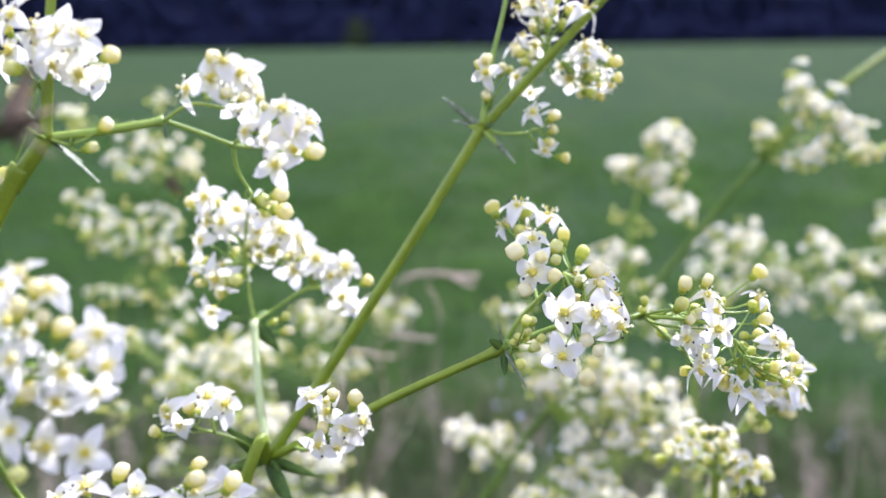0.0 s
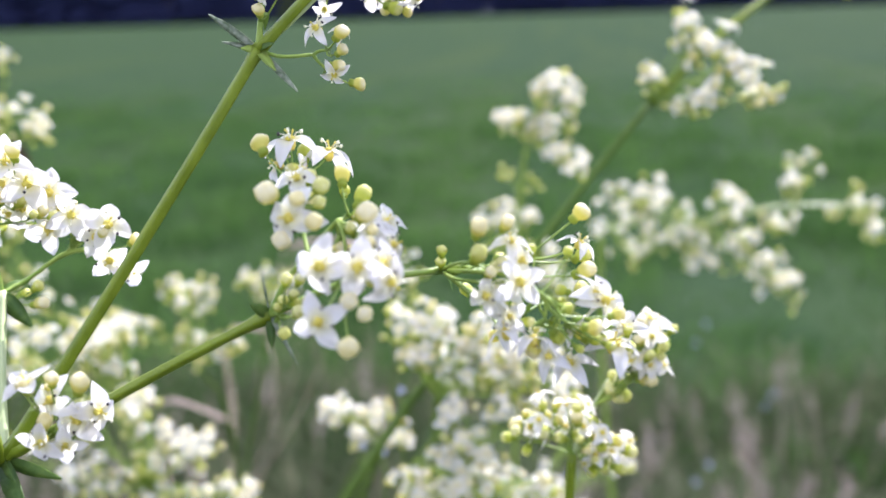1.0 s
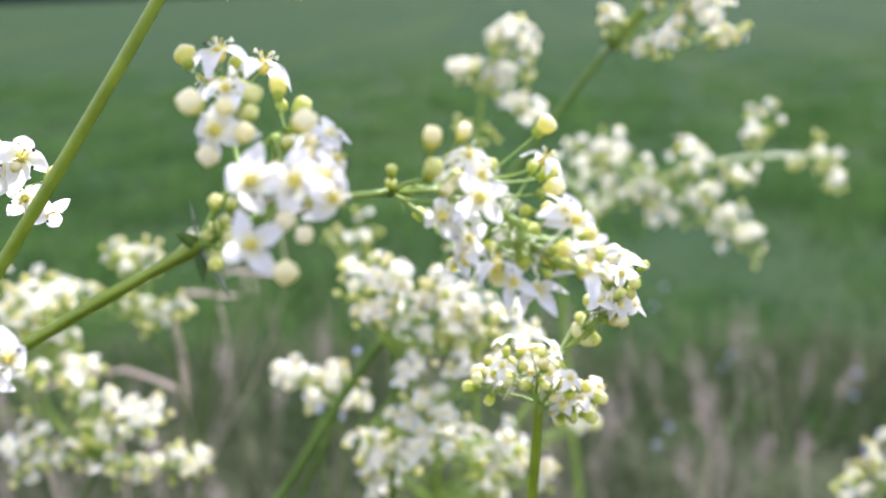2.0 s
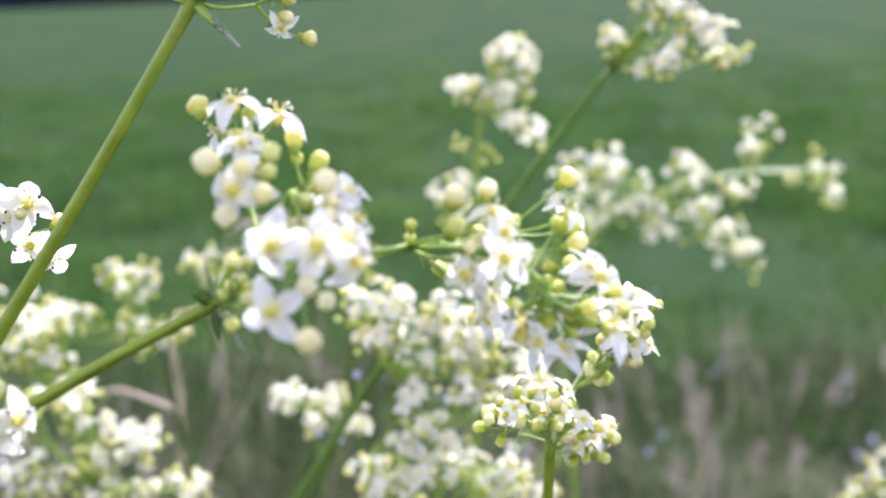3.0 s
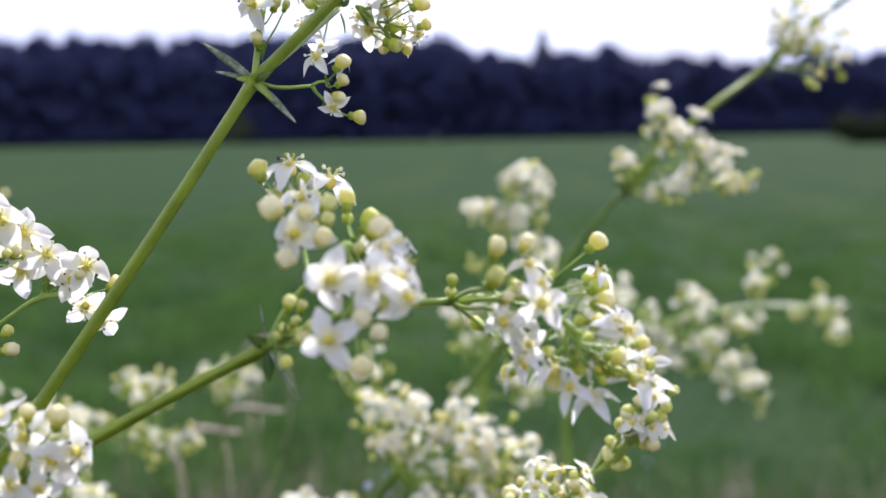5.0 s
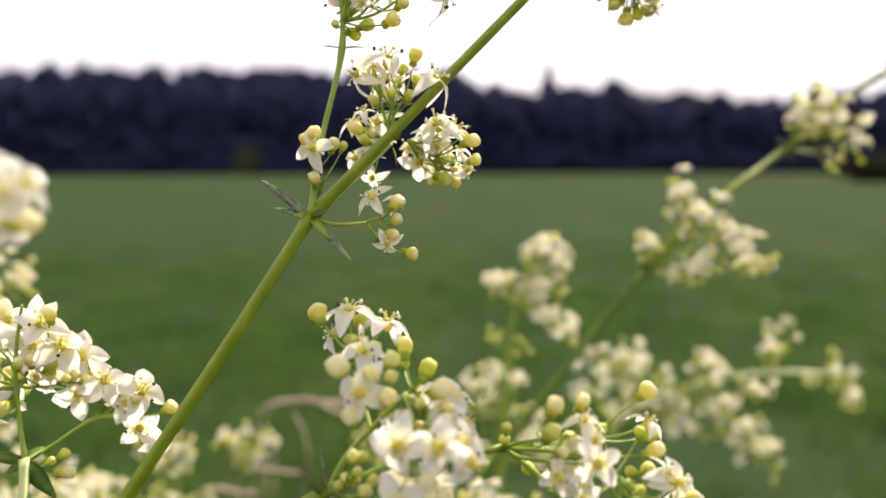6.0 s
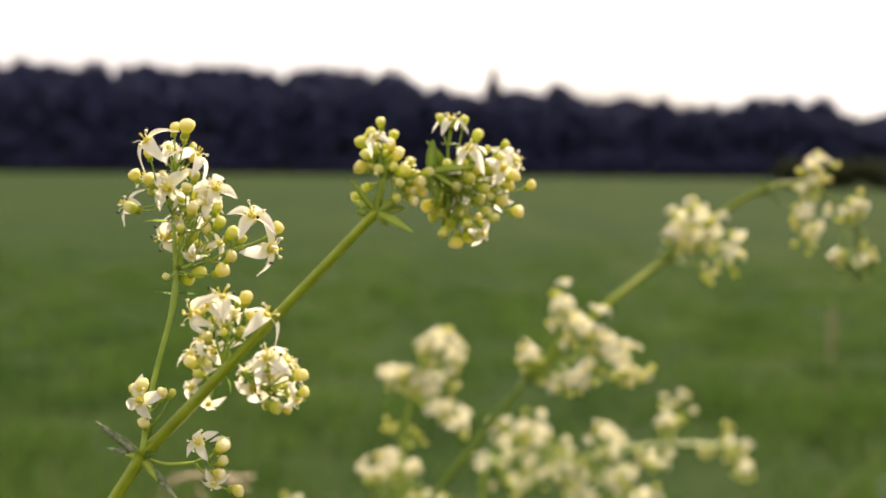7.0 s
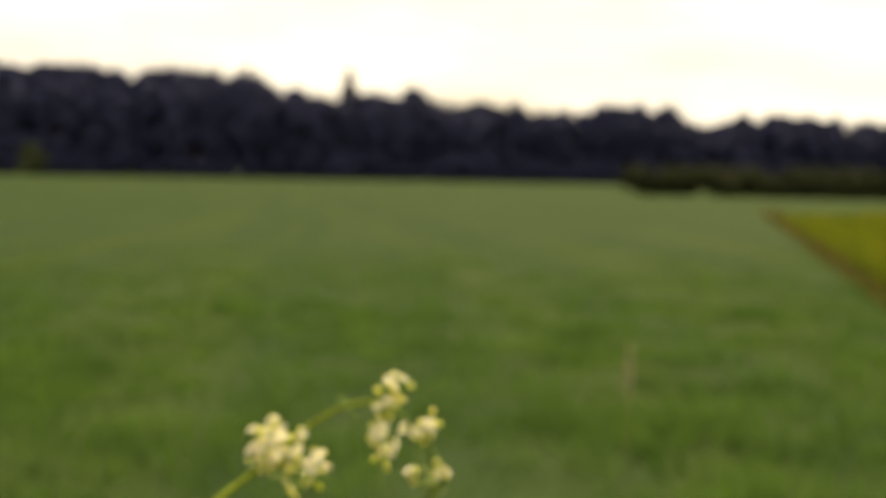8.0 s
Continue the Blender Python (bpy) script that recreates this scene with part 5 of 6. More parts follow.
    low2 = Vector((-0.02680, 0.02700, 0.80996))
    stem(p, [low, (-0.03364, 0.02300, 0.81120), low2], 0.00035, 0.0003, TWIG, 8, 0.05, name="side_branch")
    head(p, low2, [], 39,
         placed_flowers=[(-0.02786, 0.02306, 0.81415, (0, -0.3, 1), 1.22), (-0.02324, 0.02465, 0.81321, (0.2, -0.4, 0.9), 1.17), (-0.01763, 0.02635, 0.81312, (-0.2, -0.6, 0.8), 1.24), (-0.01492, 0.02782, 0.81246, (0.4, -0.6, 0.7), 1.19), (-0.01951, 0.02427, 0.81194, (0, -0.7, 0.6), 1.28), (-0.03239, 0.02574, 0.81104, (-0.3, -0.7, 0.5), 1.27)],
         placed_buds=[(-0.02564, 0.02630, 0.81445, 1.32, 0), (-0.01658, 0.02417, 0.81515, 1.42, 0), (-0.01303, 0.02483, 0.81482, 1.35, 0), (-0.01679, 0.02550, 0.81627, 1.00, 0), (-0.02968, 0.02617, 0.81228, 0.74, 1)])
    settle(p)


build_close_plant()


# ---- plants a little farther off ----
def build_leaning_plant():
    p = plant_at((-0.16, 0.16, 0), "leaning white hedge bedstraw with a long arching dark green stem")
    n2, n4, tip = Vector((0.0563, 0.2637, 0.8232)), Vector((0.0971, 0.2795, 0.8566)), Vector((0.1230, 0.2720, 0.8770))
    bend, under = Vector((-0.0040, 0.2250, 0.7530)), Vector((-0.0270, 0.2130, 0.7200))
    stem(p, [(-0.16, 0.16, -0.01), (-0.125, 0.17, 0.38), under + (under - bend) * 1.6, under, bend, (0.0160, 0.2400, 0.7750), (0.0340, 0.2500, 0.7970), n2], 0.0012, 0.0008, DARK_STEM, steps=6)
    stem(p, [n2, (0.0760, 0.2660, 0.8420), n4, (0.1120, 0.2760, 0.8700), tip, (0.1340, 0.2700, 0.8790)], 0.00095, 0.0006, steps=6, swell=((0.5, 0.05, 0.3),))
    whorl(p, n2, (0.7, 0, 0.7), 4, 0.006, 0.0014, 41)
    whorl(p, n4, (0.7, 0, 0.7), 4, 0.006, 0.0014, 42)
    whorl(p, tip, (0.7, 0, 0.4), 5, 0.006, 0.0016, 43)
    head(p, n2, [(0.0660, 0.2620, 0.8450, 0.0052), (0.0690, 0.2620, 0.8390, 0.0058), (0.0740, 0.2620, 0.8360, 0.0058)], 44, 10, 4, size=1.1, plain=True, green=0.45)
    head(p, n2, [(0.0570, 0.2580, 0.8310, 0.0051), (0.0650, 0.2580, 0.8240, 0.0047), (0.0720, 0.2580, 0.8260, 0.0052)], 45, 8, 4, size=1.1, plain=True, green=0.35)
    head(p, n2, [(0.0850, 0.2620, 0.8310, 0.0056), (0.0850, 0.2620, 0.8250, 0.0043), (0.0790, 0.2620, 0.8330, 0.0043)], 46, 8, 4, size=1.1, plain=True, green=0.45)
    head(p, n4, [(0.1020, 0.2720, 0.8700, 0.0060), (0.1090, 0.2720, 0.8660, 0.0070), (0.1110, 0.2720, 0.8580, 0.0060), (0.0990, 0.2700, 0.8630, 0.0033), (0.1050, 0.2720, 0.8630, 0.0057)], 47, 8, 7, size=1.1, plain=True, green=0.5)
    head(p, Vector((0.1340, 0.2700, 0.8780)), [(0.1370, 0.2700, 0.8830, 0.0040), (0.1340, 0.2700, 0.8770, 0.0040), (0.1340, 0.2680, 0.8640, 0.0040), (0.1320, 0.2680, 0.8710, 0.0030)], 48, 5, 6, size=1.1, plain=True, green=0.6)
    stem(p, [(0.1340, 0.2700, 0.8780), (0.1400, 0.2680, 0.8740), (0.1460, 0.2660, 0.8680), (0.1480, 0.2660, 0.8570)], 0.0006, 0.0004, DARK_STEM, 8, name="side_branch", steps=5)
    head(p, Vector((0.1440, 0.2660, 0.8700)), [(0.1470, 0.2660, 0.8730, 0.0042), (0.1430, 0.2660, 0.8700, 0.0033), (0.1500, 0.2660, 0.8590, 0.0034), (0.1420, 0.2660, 0.8580, 0.0018)], 49, 3, 5, size=1.1, plain=True, green=0.55)
    whorl(p, (0.1480, 0.2660, 0.8550), (0.2, 0, -1), 9, 0.007, 0.0030, 50, DARK_STEM, 0.8)
    settle(p)


def build_slim_plant():
    p = plant_at((0.01, 0.36, 0), "slim upright white bedstraw with a small forked head")
    fork = Vector((0.0210, 0.3080, 0.8100))
    stem(p, [(0.01, 0.36, -0.01), (0.012, 0.34, 0.4), (0.014, 0.32, 0.70), (0.0170, 0.3100, 0.7770), fork, (0.0290, 0.3120, 0.8280)], 0.0013, 0.0005, TWIG, 8, steps=5)
    head(p, fork, [(0.0290, 0.3120, 0.8270, 0.0051), (0.0340, 0.3120, 0.8220, 0.0047), (0.0250, 0.3120, 0.8240, 0.0031)], 51, 10, 4, size=1.1, plain=True, green=0.35)
    head(p, fork, [(0.0200, 0.3060, 0.8150, 0.0059), (0.0140, 0.3060, 0.8150, 0.0043), (0.0250, 0.3060, 0.8130, 0.0043)], 52, 10, 3, size=1.1, plain=True, green=0.15)
    head(p, fork, [(0.0310, 0.3060, 0.8050, 0.0043), (0.0360, 0.3060, 0.8020, 0.0047), (0.0310, 0.3080, 0.8160, 0.0047)], 53, 8, 3, size=1.1, plain=True, green=0.35)
    head(p, Vector((0.0180, 0.3100, 0.7870)), [(0.0150, 0.3100, 0.7980, 0.0028), (0.0220, 0.3100, 0.7940, 0.0028)], 54, 0, 5, size=1.1, plain=True, green=0.8)
    head(p, Vector((0.014, 0.32, 0.75)), [(0.0130, 0.3180, 0.7840, 0.0053), (0.0070, 0.3180, 0.7810, 0.0037), (0.0250, 0.3180, 0.7720, 0.0041), (0.0190, 0.3180, 0.7820, 0.0033)], 55, 8, 3, size=1.1, plain=True, green=0.35)
    settle(p)


def build_far_plant():
    p = plant_at((0.06, 0.44, 0), "spreading white bedstraw with pale side shoots")
    hub = Vector((0.0430, 0.4150, 0.7340))
    stem(p, [(0.06, 0.44, -0.01), (0.062, 0.43, 0.40), hub, (0.0590, 0.4150, 0.7470), (0.0840, 0.4150, 0.7620)], 0.0016, 0.0008, TWIG, 8, steps=5)
    arm = Vector((0.0840, 0.4150, 0.7620))
    stem(p, [arm, (0.1110, 0.4150, 0.7680), (0.1300, 0.4150, 0.7690), (0.1480, 0.4170, 0.7680)], 0.0009, 0.0005, PALE_STEM, 8, name="side_branch", steps=5)
    head(p, arm, [(0.0530, 0.4140, 0.7710, 0.0089), (0.0490, 0.4140, 0.7610, 0.0089), (0.0630, 0.4140, 0.7570, 0.0101), (0.0770, 0.4140, 0.7550, 0.0090), (0.0560, 0.4140, 0.7490, 0.0080), (0.0820, 0.4140, 0.7480, 0.0081), (0.0690, 0.4140, 0.7690, 0.0091), (0.0770, 0.4140, 0.7600, 0.0083), (0.0630, 0.4140, 0.7750, 0.0064)], 56, 10, 4, size=1.25, plain=True, green=0.35)
    head(p, arm, [(0.0940, 0.4140, 0.7720, 0.0085), (0.1000, 0.4140, 0.7650, 0.0073), (0.0980, 0.4120, 0.7490, 0.0086), (0.1020, 0.4120, 0.7560, 0.0064), (0.1140, 0.4120, 0.7400, 0.0086), (0.1190, 0.4120, 0.7350, 0.0075), (0.1080, 0.4120, 0.7430, 0.0060)], 57, 10, 3, size=1.25, plain=True, green=0.35)
    head(p, Vector((0.1210, 0.4150, 0.7680)), [(0.1240, 0.4150, 0.7840, 0.0081), (0.1200, 0.4150, 0.7770, 0.0052), (0.1160, 0.4150, 0.7620, 0.0065)], 58, 8, 5, size=1.25, plain=True, green=0.4)
    head(p, Vector((0.1370, 0.4160, 0.7680)), [(0.1440, 0.4170, 0.7710, 0.0065), (0.1510, 0.4170, 0.7650, 0.0066), (0.1360, 0.4170, 0.7660, 0.0043), (0.1520, 0.4170, 0.7590, 0.0044)], 59, 2, 8, size=1.25, plain=True, green=0.8)
    head(p, hub, [(0.0260, 0.4140, 0.7390, 0.0086), (0.0220, 0.4140, 0.7420, 0.0052), (0.0290, 0.4140, 0.7320, 0.0053), (0.0040, 0.4120, 0.7570, 0.0068), (0.0010, 0.4120, 0.7320, 0.0060)], 60, 8, 3, size=1.25, plain=True, green=0.45)
    settle(p)


def build_low_plants():
    p = plant_at((-0.02, 0.30, 0), "bushy white bedstraw with crowded creamy heads")
    top = Vector((0.0020, 0.2220, 0.7540))
    stem(p, [(-0.02, 0.30, -0.01), (-0.015, 0.27, 0.40), (-0.005, 0.24, 0.66), top], 0.0016, 0.0008, DARK_STEM, 8, steps=5)
    head(p, top, [(-0.0050, 0.2200, 0.7740, 0.0056), (0.0030, 0.2200, 0.7760, 0.0056), (0.0020, 0.2200, 0.7700, 0.0050), (-0.0020, 0.2180, 0.7660, 0.0036), (0.0150, 0.2240, 0.7700, 0.0059), (0.0110, 0.2240, 0.7680, 0.0029)], 61, 12, 4, size=1.1, plain=True, green=0.25)
    head(p, top, [(0.0080, 0.2220, 0.7590, 0.0065), (0.0160, 0.2240, 0.7590, 0.0068), (0.0220, 0.2240, 0.7560, 0.0068), (0.0270, 0.2260, 0.7620, 0.0068), (0.0330, 0.2260, 0.7560, 0.0065), (0.0200, 0.2260, 0.7630, 0.0060)], 62, 12, 4, size=1.1, plain=True, green=0.25)
    head(p, Vector((0.0080, 0.2160, 0.7390)), [(0.0080, 0.2160, 0.7500, 0.0059), (0.0110, 0.2140, 0.7440, 0.0059), (0.0060, 0.2140, 0.7400, 0.0060), (0.0130, 0.2120, 0.7360, 0.0057), (0.0190, 0.2180, 0.7520, 0.0057), (0.0270, 0.2200, 0.7510, 0.0057), (0.0030, 0.2100, 0.7340, 0.0060)], 63, 12, 4, size=1.1, plain=True, green=0.45)
    head(p, Vector((-0.0030, 0.2140, 0.7400)), [(-0.0040, 0.2120, 0.7330, 0.0052), (0.0290, 0.2160, 0.7340, 0.0057), (0.0250, 0.2160, 0.7290, 0.0052), (0.0350, 0.2200, 0.7530, 0.0046)], 64, 12, 4, size=1.1, plain=True, green=0.35)
    base = Vector((0.00834, 0.24500, 0.70292))
    stem(p, [(-0.02, 0.30, -0.01), (-0.005, 0.275, 0.45), base, (0.00820, 0.24000, 0.72810)], 0.0011, 0.0005, TWIG, 8, steps=5)
    head(p, base, [(0.00415, 0.23500, 0.72376, 0.0056), (-0.00449, 0.23500, 0.71482, 0.0052), (0.00839, 0.24000, 0.73366, 0.0054), (0.01662, 0.24500, 0.72129, 0.0050), (-0.00787, 0.23500, 0.72358, 0.0040)], 160, 11, 5, size=1.1, plain=True, green=0.4)
    head(p, base, [(0.02613, 0.25000, 0.71433, 0.0056), (0.02206, 0.25000, 0.70587, 0.0050), (0.04941, 0.26000, 0.72131, 0.0052), (0.03932, 0.26000, 0.73208, 0.0052), (0.03688, 0.25000, 0.70951, 0.0046)], 161, 10, 6, size=1.1, plain=True, green=0.5)
    settle(p)

    q = plant_at((0.035, 0.15, 0), "white bedstraw with one flat rounded head on a bright stem")
    fork = Vector((0.0390, 0.1170, 0.7820))
    stem(q, [(0.035, 0.15, -0.01), (0.036, 0.14, 0.4), (0.034, 0.125, 0.70), (0.0380, 0.1170, 0.7750), fork], 0.0012, 0.0005, STEM, 8, steps=5)
    head(q, fork, [(0.0310, 0.1160, 0.7870, 0.0029), (0.0340, 0.1150, 0.7890, 0.0034), (0.0380, 0.1160, 0.7880, 0.0032), (0.0410, 0.1170, 0.7860, 0.0029)], 65, 4, 4, size=1.05, plain=True, green=0.35)
    head(q, fork, [(0.0440, 0.1190, 0.7820, 0.0029), (0.0420, 0.1190, 0.7810, 0.0022), (0.0460, 0.1200, 0.7830, 0.0018)], 66, 4, 3, size=1.05, plain=True, green=0.35)
    shoot = Vector((0.0420, 0.1210, 0.7890))
    stem(q, [fork, (0.0400, 0.1190, 0.7860), shoot, (0.0440, 0.1210, 0.7930)], 0.0005, 0.0003, PALE_STEM, 8, name="side_branch", steps=5)
    head(q, shoot, [(0.0490, 0.1160, 0.7980, 0.0028), (0.0510, 0.1160, 0.8020, 0.0024), (0.0470, 0.1160, 0.7980, 0.0021), (0.0500, 0.1160, 0.7970, 0.0019), (0.0500, 0.1180, 0.8030, 0.0017)], 67, 4, 4, size=1.05, plain=True, green=0.25)
    head(q, shoot, [(0.0460, 0.1200, 0.7920, 0.0013), (0.0450, 0.1200, 0.7930, 0.0009)], 68, 0, 5, size=1.1, plain=True, green=0.9)
    settle(q)

    r = plant_at((-0.06, 0.31, 0), "low white bedstraw with loose heads")
    knot = Vector((-0.0170, 0.2460, 0.7310))
    stem(r, [(-0.06, 0.31, -0.01), (-0.055, 0.29, 0.40), (-0.04, 0.26, 0.66), knot], 0.0014, 0.0007, DARK_STEM, 8, steps=5)
    head(r, knot, [(-0.0260, 0.2480, 0.7410, 0.0055), (-0.0230, 0.2480, 0.7370, 0.0052), (-0.0190, 0.2480, 0.7400, 0.0041), (-0.0310, 0.2480, 0.7400, 0.0034), (-0.0120, 0.2440, 0.7350, 0.0051), (-0.0230, 0.2460, 0.7340, 0.0041)], 69, 8, 1, size=1.1, plain=True, green=0.25)
    settle(r)

    s = plant_at((0.19, 0.36, 0), "pale white bedstraw low beside the dry grass")
    end = Vector((0.1500, 0.3320, 0.6620))
    stem(s, [(0.19, 0.36, -0.01), (0.185, 0.35, 0.4), end], 0.0012, 0.0006, TWIG, 8, steps=5)
    head(s, end, [(0.1440, 0.3300, 0.6760, 0.0070), (0.1510, 0.3300, 0.6840, 0.0078), (0.1580, 0.3300, 0.6770, 0.0080), (0.1380, 0.3300, 0.6670, 0.0066)], 70, 8, 6, size=1.2, plain=True, green=0.5)
    settle(s)


def build_corner_plant():
    p = plant_at((0.24, 0.28, 0), "low white bedstraw with a single full head")
    top = Vector((0.1960, 0.2000, 0.8540))
    stem(p, [(0.24, 0.28, -0.01), (0.235, 0.25, 0.4), top], 0.0012, 0.0005, STEM, 8, steps=5)
    head(p, top, [(0.1930, 0.2000, 0.8620, 0.0045), (0.1990, 0.2000, 0.8620, 0.0048), (0.1960, 0.2000, 0.8600, 0.0051)], 90, 8, 3, green=0.2, placed_buds=[(0.1890, 0.2000, 0.8670, 1.5, 0)])
    settle(p)


build_corner_plant()


def build_left_plants():
    a = plant_at((-0.22, 0.33, 0), "tall white bedstraw with creamy heads, one flower head withered")
    top = Vector((-0.1450, 0.2850, 0.7860))
    stem(a, [(-0.22, 0.33, -0.01), (-0.20, 0.31, 0.4), (-0.16, 0.29, 0.66), top, (-0.1420, 0.2900, 0.8380)], 0.0014, 0.0004, DARK_STEM, 8, steps=5)
    head(a, Vector((-0.1410, 0.2850, 0.8110)), [(-0.1480, 0.2850, 0.8240, 0.0094), (-0.1380, 0.2850, 0.8200, 0.0094), (-0.1530, 0.2850, 0.8165, 0.0076), (-0.1310, 0.2850, 0.8170, 0.0064)], 71, 9, 7, size=1.1, plain=True, green=0.3)
    head(a, top, [(-0.1690, 0.2800, 0.7990, 0.0081), (-0.1610, 0.2800, 0.7990, 0.0091), (-0.1550, 0.2800, 0.7960, 0.0072), (-0.1610, 0.2800, 0.7900, 0.0055), (-0.1400, 0.2850, 0.7980, 0.0080), (-0.1410, 0.2850, 0.7860, 0.0068), (-0.1470, 0.2850, 0.7920, 0.0068)], 72, 7, 6, size=1.1, plain=True, green=0.35)
    head(a, Vector((-0.1430, 0.2900, 0.8280)), [(-0.1400, 0.2900, 0.8395, 0.0064), (-0.1690, 0.2850, 0.8330, 0.0059), (-0.1740, 0.2850, 0.8340, 0.0045)], 73, 3, 6, size=1.1, plain=True, green=0.6)
    head(a, top, [(-0.1380, 0.2850, 0.7680, 0.0062), (-0.1320, 0.2850, 0.7580, 0.0062), (-0.1500, 0.2850, 0.7710, 0.0055), (-0.1380, 0.2850, 0.7560, 0.0069), (-0.1650, 0.2850, 0.7710, 0.0052), (-0.1730, 0.2850, 0.7500, 0.0072)], 74, 4, 4, size=1.1, plain=True, green=0.4)
    bm = bmesh.new()
    leaf_blade(bm, (-0.1340, 0.2780, 0.8140), (0.3, -0.3, -0.8), (0, -1, 0), 0.006, 0.0045, 1.0)
    part("withered_leaf", bm, BROWN_BIT, a, "withered brown flower remains")
    settle(a)

    b = plant_at((-0.10, 0.36, 0), "bushy white bedstraw with creamy heads among dry blades")
    top = Vector((-0.0900, 0.3000, 0.7390))
    stem(b, [(-0.10, 0.36, -0.01), (-0.07, 0.335, 0.5), (-0.06, 0.33, 0.66)], 0.0014, 0.0008, DARK_STEM, 8, steps=5)
    stem(b, [(-0.10, 0.36, -0.01), (-0.095, 0.34, 0.4), (-0.085, 0.32, 0.68), top], 0.0014, 0.0005, DARK_STEM, 8, steps=5)
    head(b, top, [(-0.0920, 0.3000, 0.7630, 0.0070), (-0.0870, 0.3000, 0.7590, 0.0070), (-0.0950, 0.3000, 0.7590, 0.0054), (-0.0930, 0.3000, 0.7460, 0.0071), (-0.0880, 0.3000, 0.7400, 0.0063), (-0.0800, 0.3000, 0.7440, 0.0054)], 75, 5, 7, size=1.1, plain=True, green=0.45)
    head(b, top, [(-0.1030, 0.2900, 0.7520, 0.0062), (-0.1190, 0.2900, 0.7560, 0.0071), (-0.1090, 0.2900, 0.7530, 0.0041), (-0.1220, 0.2800, 0.7480, 0.0073)], 76, 5, 4, size=1.1, plain=True, green=0.45)
    stem(b, [(-0.085, 0.32, 0.68), (-0.0730, 0.3200, 0.7340), (-0.0720, 0.3200, 0.7500)], 0.0006, 0.0004, DARK_STEM, 8, steps=5, name="side_branch")
    head(b, Vector((-0.0720, 0.3200, 0.7500)), [(-0.0720, 0.3200, 0.7600, 0.0065), (-0.0670, 0.3200, 0.7620, 0.0055), (-0.0770, 0.3200, 0.7610, 0.0042), (-0.0690, 0.3200, 0.7550, 0.0042)], 77, 4, 6, size=1.1, plain=True, green=0.45)
    stem(b, [(-0.06, 0.33, 0.66), (-0.0330, 0.3300, 0.7110), (-0.0250, 0.3300, 0.7430)], 0.0007, 0.0004, DARK_STEM, 8, steps=5, name="side_branch")
    head(b, Vector((-0.0250, 0.3300, 0.7430)), [(-0.0210, 0.3300, 0.7620, 0.0072), (-0.0230, 0.3300, 0.7540, 0.0065), (-0.0310, 0.3300, 0.7580, 0.0048)], 78, 4, 6, size=1.1, plain=True, green=0.45)
    settle(b)

    c = plant_at((-0.14, 0.31, 0), "low white bedstraw full of cream and white heads")
    top = Vector((-0.0900, 0.2550, 0.7120))
    stem(c, [(-0.14, 0.31, -0.01), (-0.13, 0.30, 0.4), (-0.12, 0.275, 0.64), top], 0.0014, 0.0006, DARK_STEM, 8, steps=5)
    head(c, top, [(-0.0940, 0.2550, 0.7360, 0.0075), (-0.0880, 0.2550, 0.7310, 0.0075), (-0.0800, 0.2550, 0.7270, 0.0075), (-0.0740, 0.2550, 0.7270, 0.0059), (-0.0870, 0.2550, 0.7220, 0.0072), (-0.0940, 0.2600, 0.7390, 0.0057)], 79, 7, 5, size=1.2, plain=True, green=0.35)
    head(c, top, [(-0.1070, 0.2650, 0.7540, 0.0074), (-0.1110, 0.2650, 0.7490, 0.0066), (-0.1030, 0.2650, 0.7460, 0.0065), (-0.1120, 0.2650, 0.7580, 0.0058), (-0.1040, 0.2700, 0.7580, 0.0050)], 80, 7, 5, size=1.2, plain=True, green=0.35)
    head(c, top, [(-0.1040, 0.2450, 0.7220, 0.0072), (-0.0950, 0.2450, 0.7180, 0.0071), (-0.1080, 0.2450, 0.7150, 0.0073), (-0.0830, 0.2500, 0.7130, 0.0063), (-0.0680, 0.2500, 0.7140, 0.0056), (-0.0600, 0.2500, 0.7130, 0.0050), (-0.0750, 0.2500, 0.7110, 0.0051)], 81, 7, 5, size=1.2, plain=True, green=0.35)
    head(c, top, [(-0.1220, 0.2550, 0.7490, 0.0068), (-0.1290, 0.2550, 0.7540, 0.0068), (-0.1120, 0.2650, 0.7550, 0.0061), (-0.1030, 0.2650, 0.7570, 0.0060), (-0.1250, 0.2450, 0.7280, 0.0060)], 82, 4, 6, size=1.2, plain=True, green=0.35)
    settle(c)

    d = plant_at((-0.22, 0.28, 0), "low white bedstraw in the shade of taller ones")
    top = Vector((-0.1130, 0.2400, 0.7520))
    stem(d, [(-0.22, 0.28, -0.01), (-0.20, 0.27, 0.4), (-0.15, 0.25, 0.68), top], 0.0014, 0.0005, DARK_STEM, 8, steps=5)
    head(d, top, [(-0.1160, 0.2400, 0.7610, 0.0068), (-0.1070, 0.2400, 0.7620, 0.0067), (-0.0960, 0.2400, 0.7680, 0.0059), (-0.1240, 0.2400, 0.7540, 0.0069), (-0.0950, 0.2350, 0.7460, 0.0059), (-0.1320, 0.2400, 0.7680, 0.0052), (-0.1370, 0.2350, 0.7470, 0.0082)], 83, 5, 5, size=1.1, plain=True, green=0.35)
    settle(d)


build_leaning_plant()
build_slim_plant()
build_far_plant()
build_low_plants()
build_left_plants()


# ---- small blue flowers ----
BLUE_PETAL = material("pale blue petal", (0.40, 0.43, 0.58), (0.54, 0.57, 0.70), 300, 0.6, 0.3, 0.1, 0.2)
SEED_HEAD = material("pale seed head", (0.26, 0.27, 0.13), (0.40, 0.39, 0.24), 200, 0.8, 0.2)


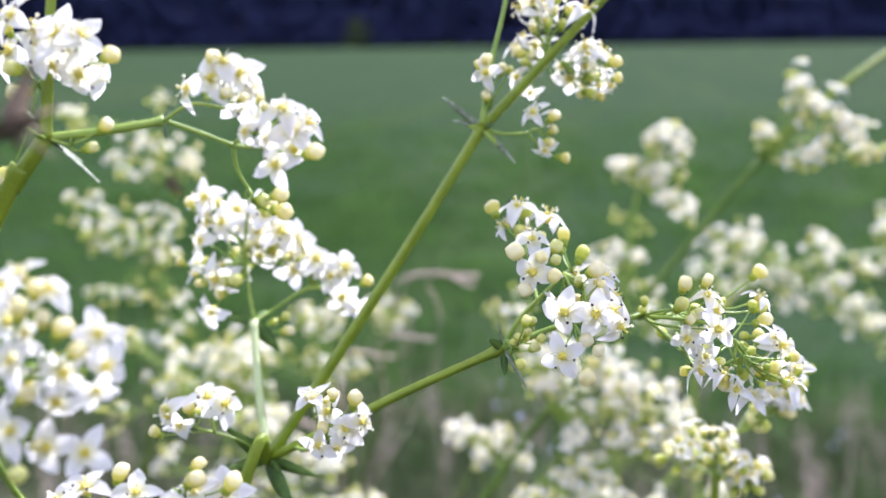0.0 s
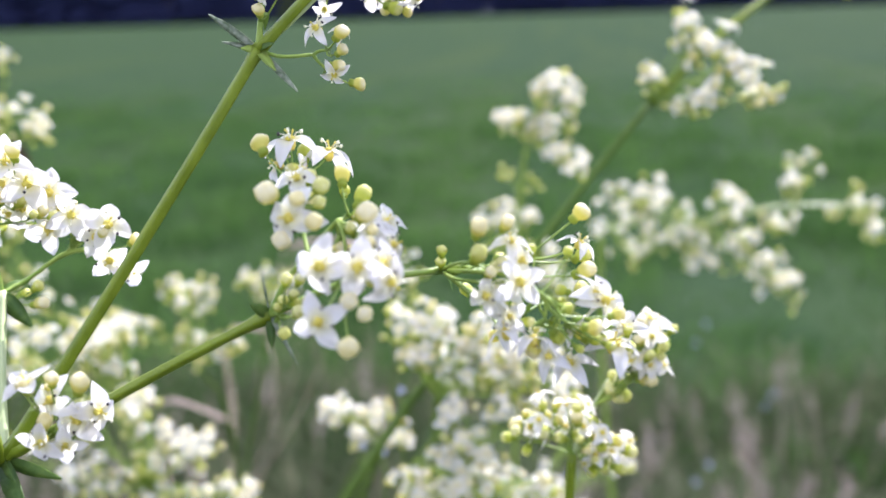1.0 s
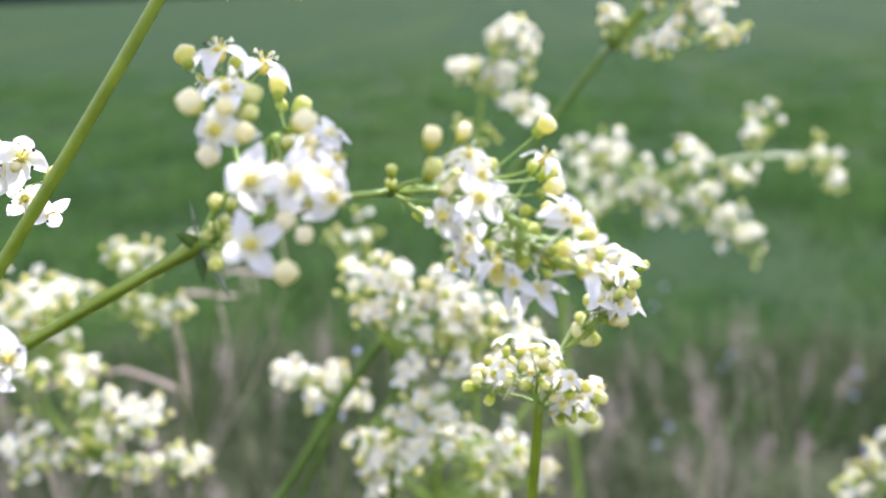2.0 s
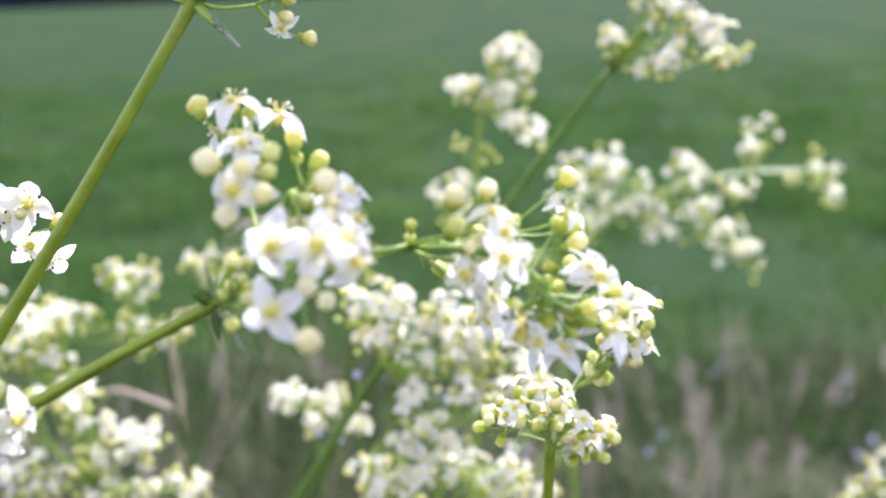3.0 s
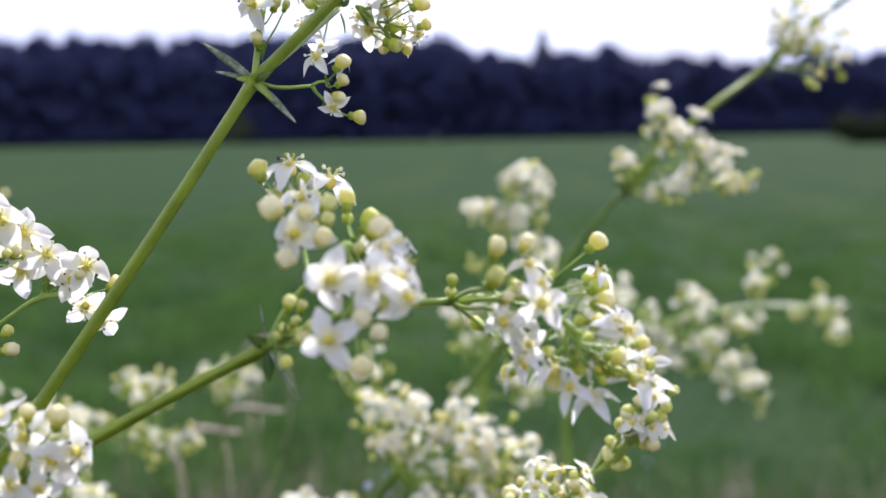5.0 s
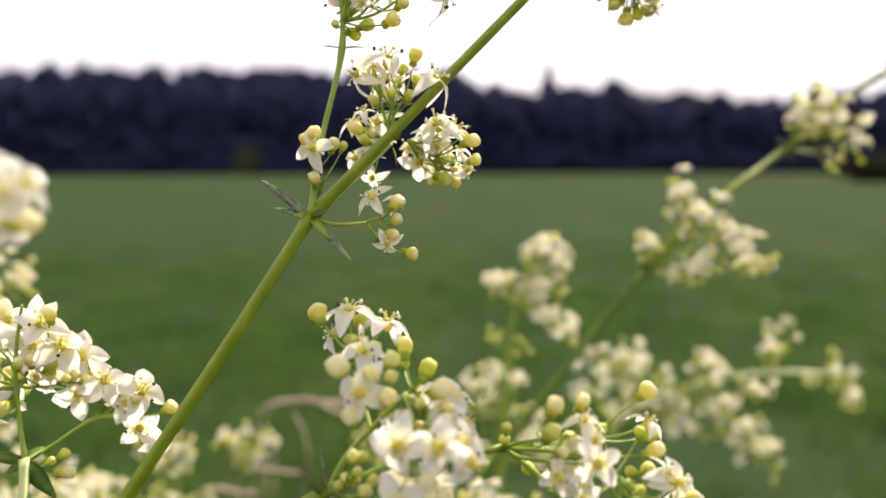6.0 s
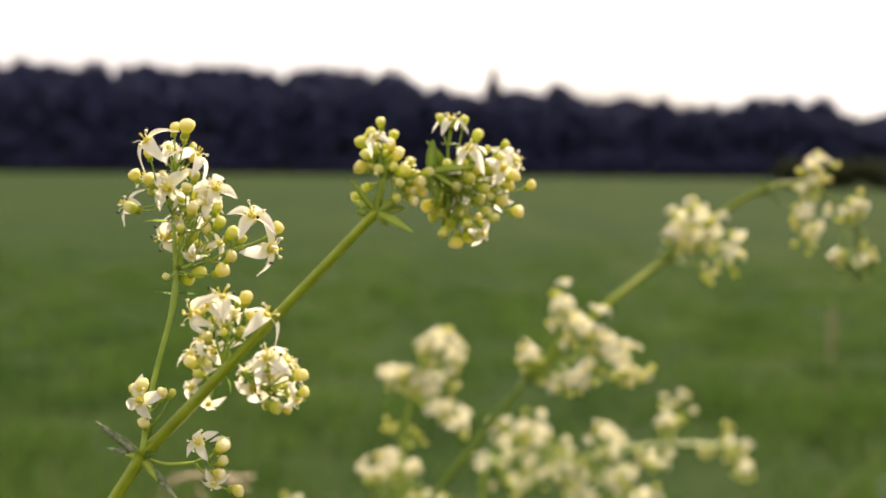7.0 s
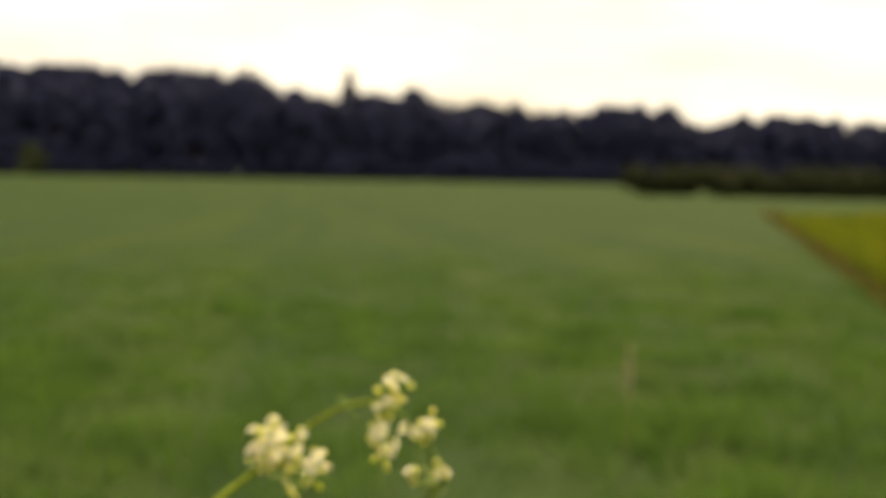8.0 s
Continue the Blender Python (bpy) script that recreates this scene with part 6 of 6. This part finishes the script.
def blue_flower(tops, r, lean, label):
    """A thin stem with small five-petalled blue blossoms: tops are places in the world."""
    x, y, z = tops[0]
    t = tagged(new("small_blue_flower"), label, "wild flower", "small blue flowers on the margin")
    t.location = (x + lean, y + 0.02, 0)
    rnd = random.Random(round(x * 1000))
    bm = bmesh.new()
    foot = Vector((x + lean, y + 0.02, -0.01))
    for k, top in enumerate(tops):
        tube(bm, glide([foot, foot.lerp(Vector(top), 0.6) + Vector((-lean * 0.3, 0, 0.01)), Vector(top)], 5), 0.0008, 0.0004, 6)
    part("stem", bm, DARK_STEM, t)
    for top in tops:
        way = Vector((rnd.uniform(-0.4, 0.4), -0.7, 0.7)).normalized()
        turn = toward(way).to_3x3()
        bm = bmesh.new()
        for k in range(5):
            a = 2 * math.pi * k / 5
            leaf_blade(bm, Vector(top), turn @ Vector((math.cos(a), math.sin(a), 0.15)), way, r, r * 0.8, 0.2)
        part("blossom", bm, BLUE_PETAL, t)
    settle(t)


def build_blue_flowers():
    blue_flower([(-0.0130, 0.2550, 0.7440), (-0.0250, 0.2550, 0.7270), (-0.0190, 0.2550, 0.7250)], 0.0012, -0.05, "slender plant with three tiny pale blue blossoms")
    rnd = random.Random(77)
    for k in range(16):
        y = rnd.uniform(1.25, 2.15)
        x = rnd.uniform(-0.25, 0.5) * y + 0.02 * k
        z = rnd.uniform(0.12, 0.30)
        blue_flower([(x, y, z), (x + rnd.uniform(-0.02, 0.02), y, z - rnd.uniform(0.02, 0.05))], rnd.uniform(0.004, 0.007), rnd.uniform(-0.03, 0.03), "small pale blue flower among dry grass")


build_blue_flowers()


# ---- dry grass among the plants ----
def build_dry_grass():
    p = tagged(new("dry_grass_tuft"), "tuft of dry pinkish-brown arching grass blades", "grass")
    p.location = (-0.14, 0.42, 0)
    rnd = random.Random(3)
    for foot, crest, end in (((-0.15, 0.42), (-0.0790, 0.3700, 0.7590), (-0.0440, 0.3700, 0.7640)), ((-0.14, 0.41), (-0.0840, 0.3600, 0.7360), (-0.0610, 0.3600, 0.7390)), ((-0.13, 0.42), (-0.1010, 0.3600, 0.7280), (-0.0790, 0.3600, 0.7310)), ((-0.15, 0.43), (-0.0780, 0.3800, 0.7570), (-0.0470, 0.3800, 0.7610)), ((-0.14, 0.40), (-0.1040, 0.3700, 0.7250), (-0.0800, 0.3700, 0.7280)), ((-0.15, 0.41), (-0.1290, 0.3600, 0.7000), (-0.1010, 0.3600, 0.6940)), ((-0.16, 0.42), (-0.1580, 0.3600, 0.6910), (-0.1280, 0.3600, 0.7020)), ((-0.16, 0.41), (-0.0650, 0.3700, 0.7620), (-0.0460, 0.3700, 0.7590))):
        line = glide([Vector((*foot, -0.01)), Vector((foot[0], foot[1], 0.5)), Vector(crest) - Vector((0.003, -0.01, 0.05)), Vector(crest), Vector(end)], 6)
        bm = bmesh.new()
        rows = []
        for i, c in enumerate(line):
            f = i / (len(line) - 1)
            w = (0.12 + 0.88 * f ** 4) * 0.0026 * min(1, 1.15 - f) + 0.0003
            rows.append([bm.verts.new(c + Vector((0, -w, -w * 0.9))), bm.verts.new(c + Vector((0, 0, 0.0004))), bm.verts.new(c + Vector((0, w, w * 0.5))), bm.verts.new(c - Vector((0, 0, 0.0005)))])
        for a, b in zip(rows, rows[1:]):
            for k in range(4):
                bm.faces.new((a[k], a[(k + 1) % 4], b[(k + 1) % 4], b[k]))
        part("blade", bm, DRY_LEAF, p)
    settle(p)

    s = tagged(new("dry_grass_stalk"), "single pale dry grass stalk with a feathery seed head", "grass")
    s.location = (0.58, 1.73, 0)
    bm = bmesh.new()
    tube(bm, glide([Vector((0, 0, -0.01)), Vector((0.004, 0, 0.3)), Vector((0.0, 0, 0.6))], 6), 0.0016, 0.0008, 6)
    part("stem", bm, STRAW, s)
    bm = bmesh.new()
    for k in range(70):
        f = k / 70
        a = rnd.uniform(0, 6.3)
        r = 0.008 * math.sin(math.pi * min(0.95, 0.15 + f * 0.8))
        foot = Vector((0, 0, 0.58 + 0.09 * f))
        tube(bm, [foot, foot + Vector((r * math.cos(a) * 0.6, r * math.sin(a) * 0.6, 0.006)), foot + Vector((r * math.cos(a), r * math.sin(a), 0.013))], 0.0016, 0.0005, 4)
    part("seed_head", bm, SEED_HEAD, s)


build_dry_grass()
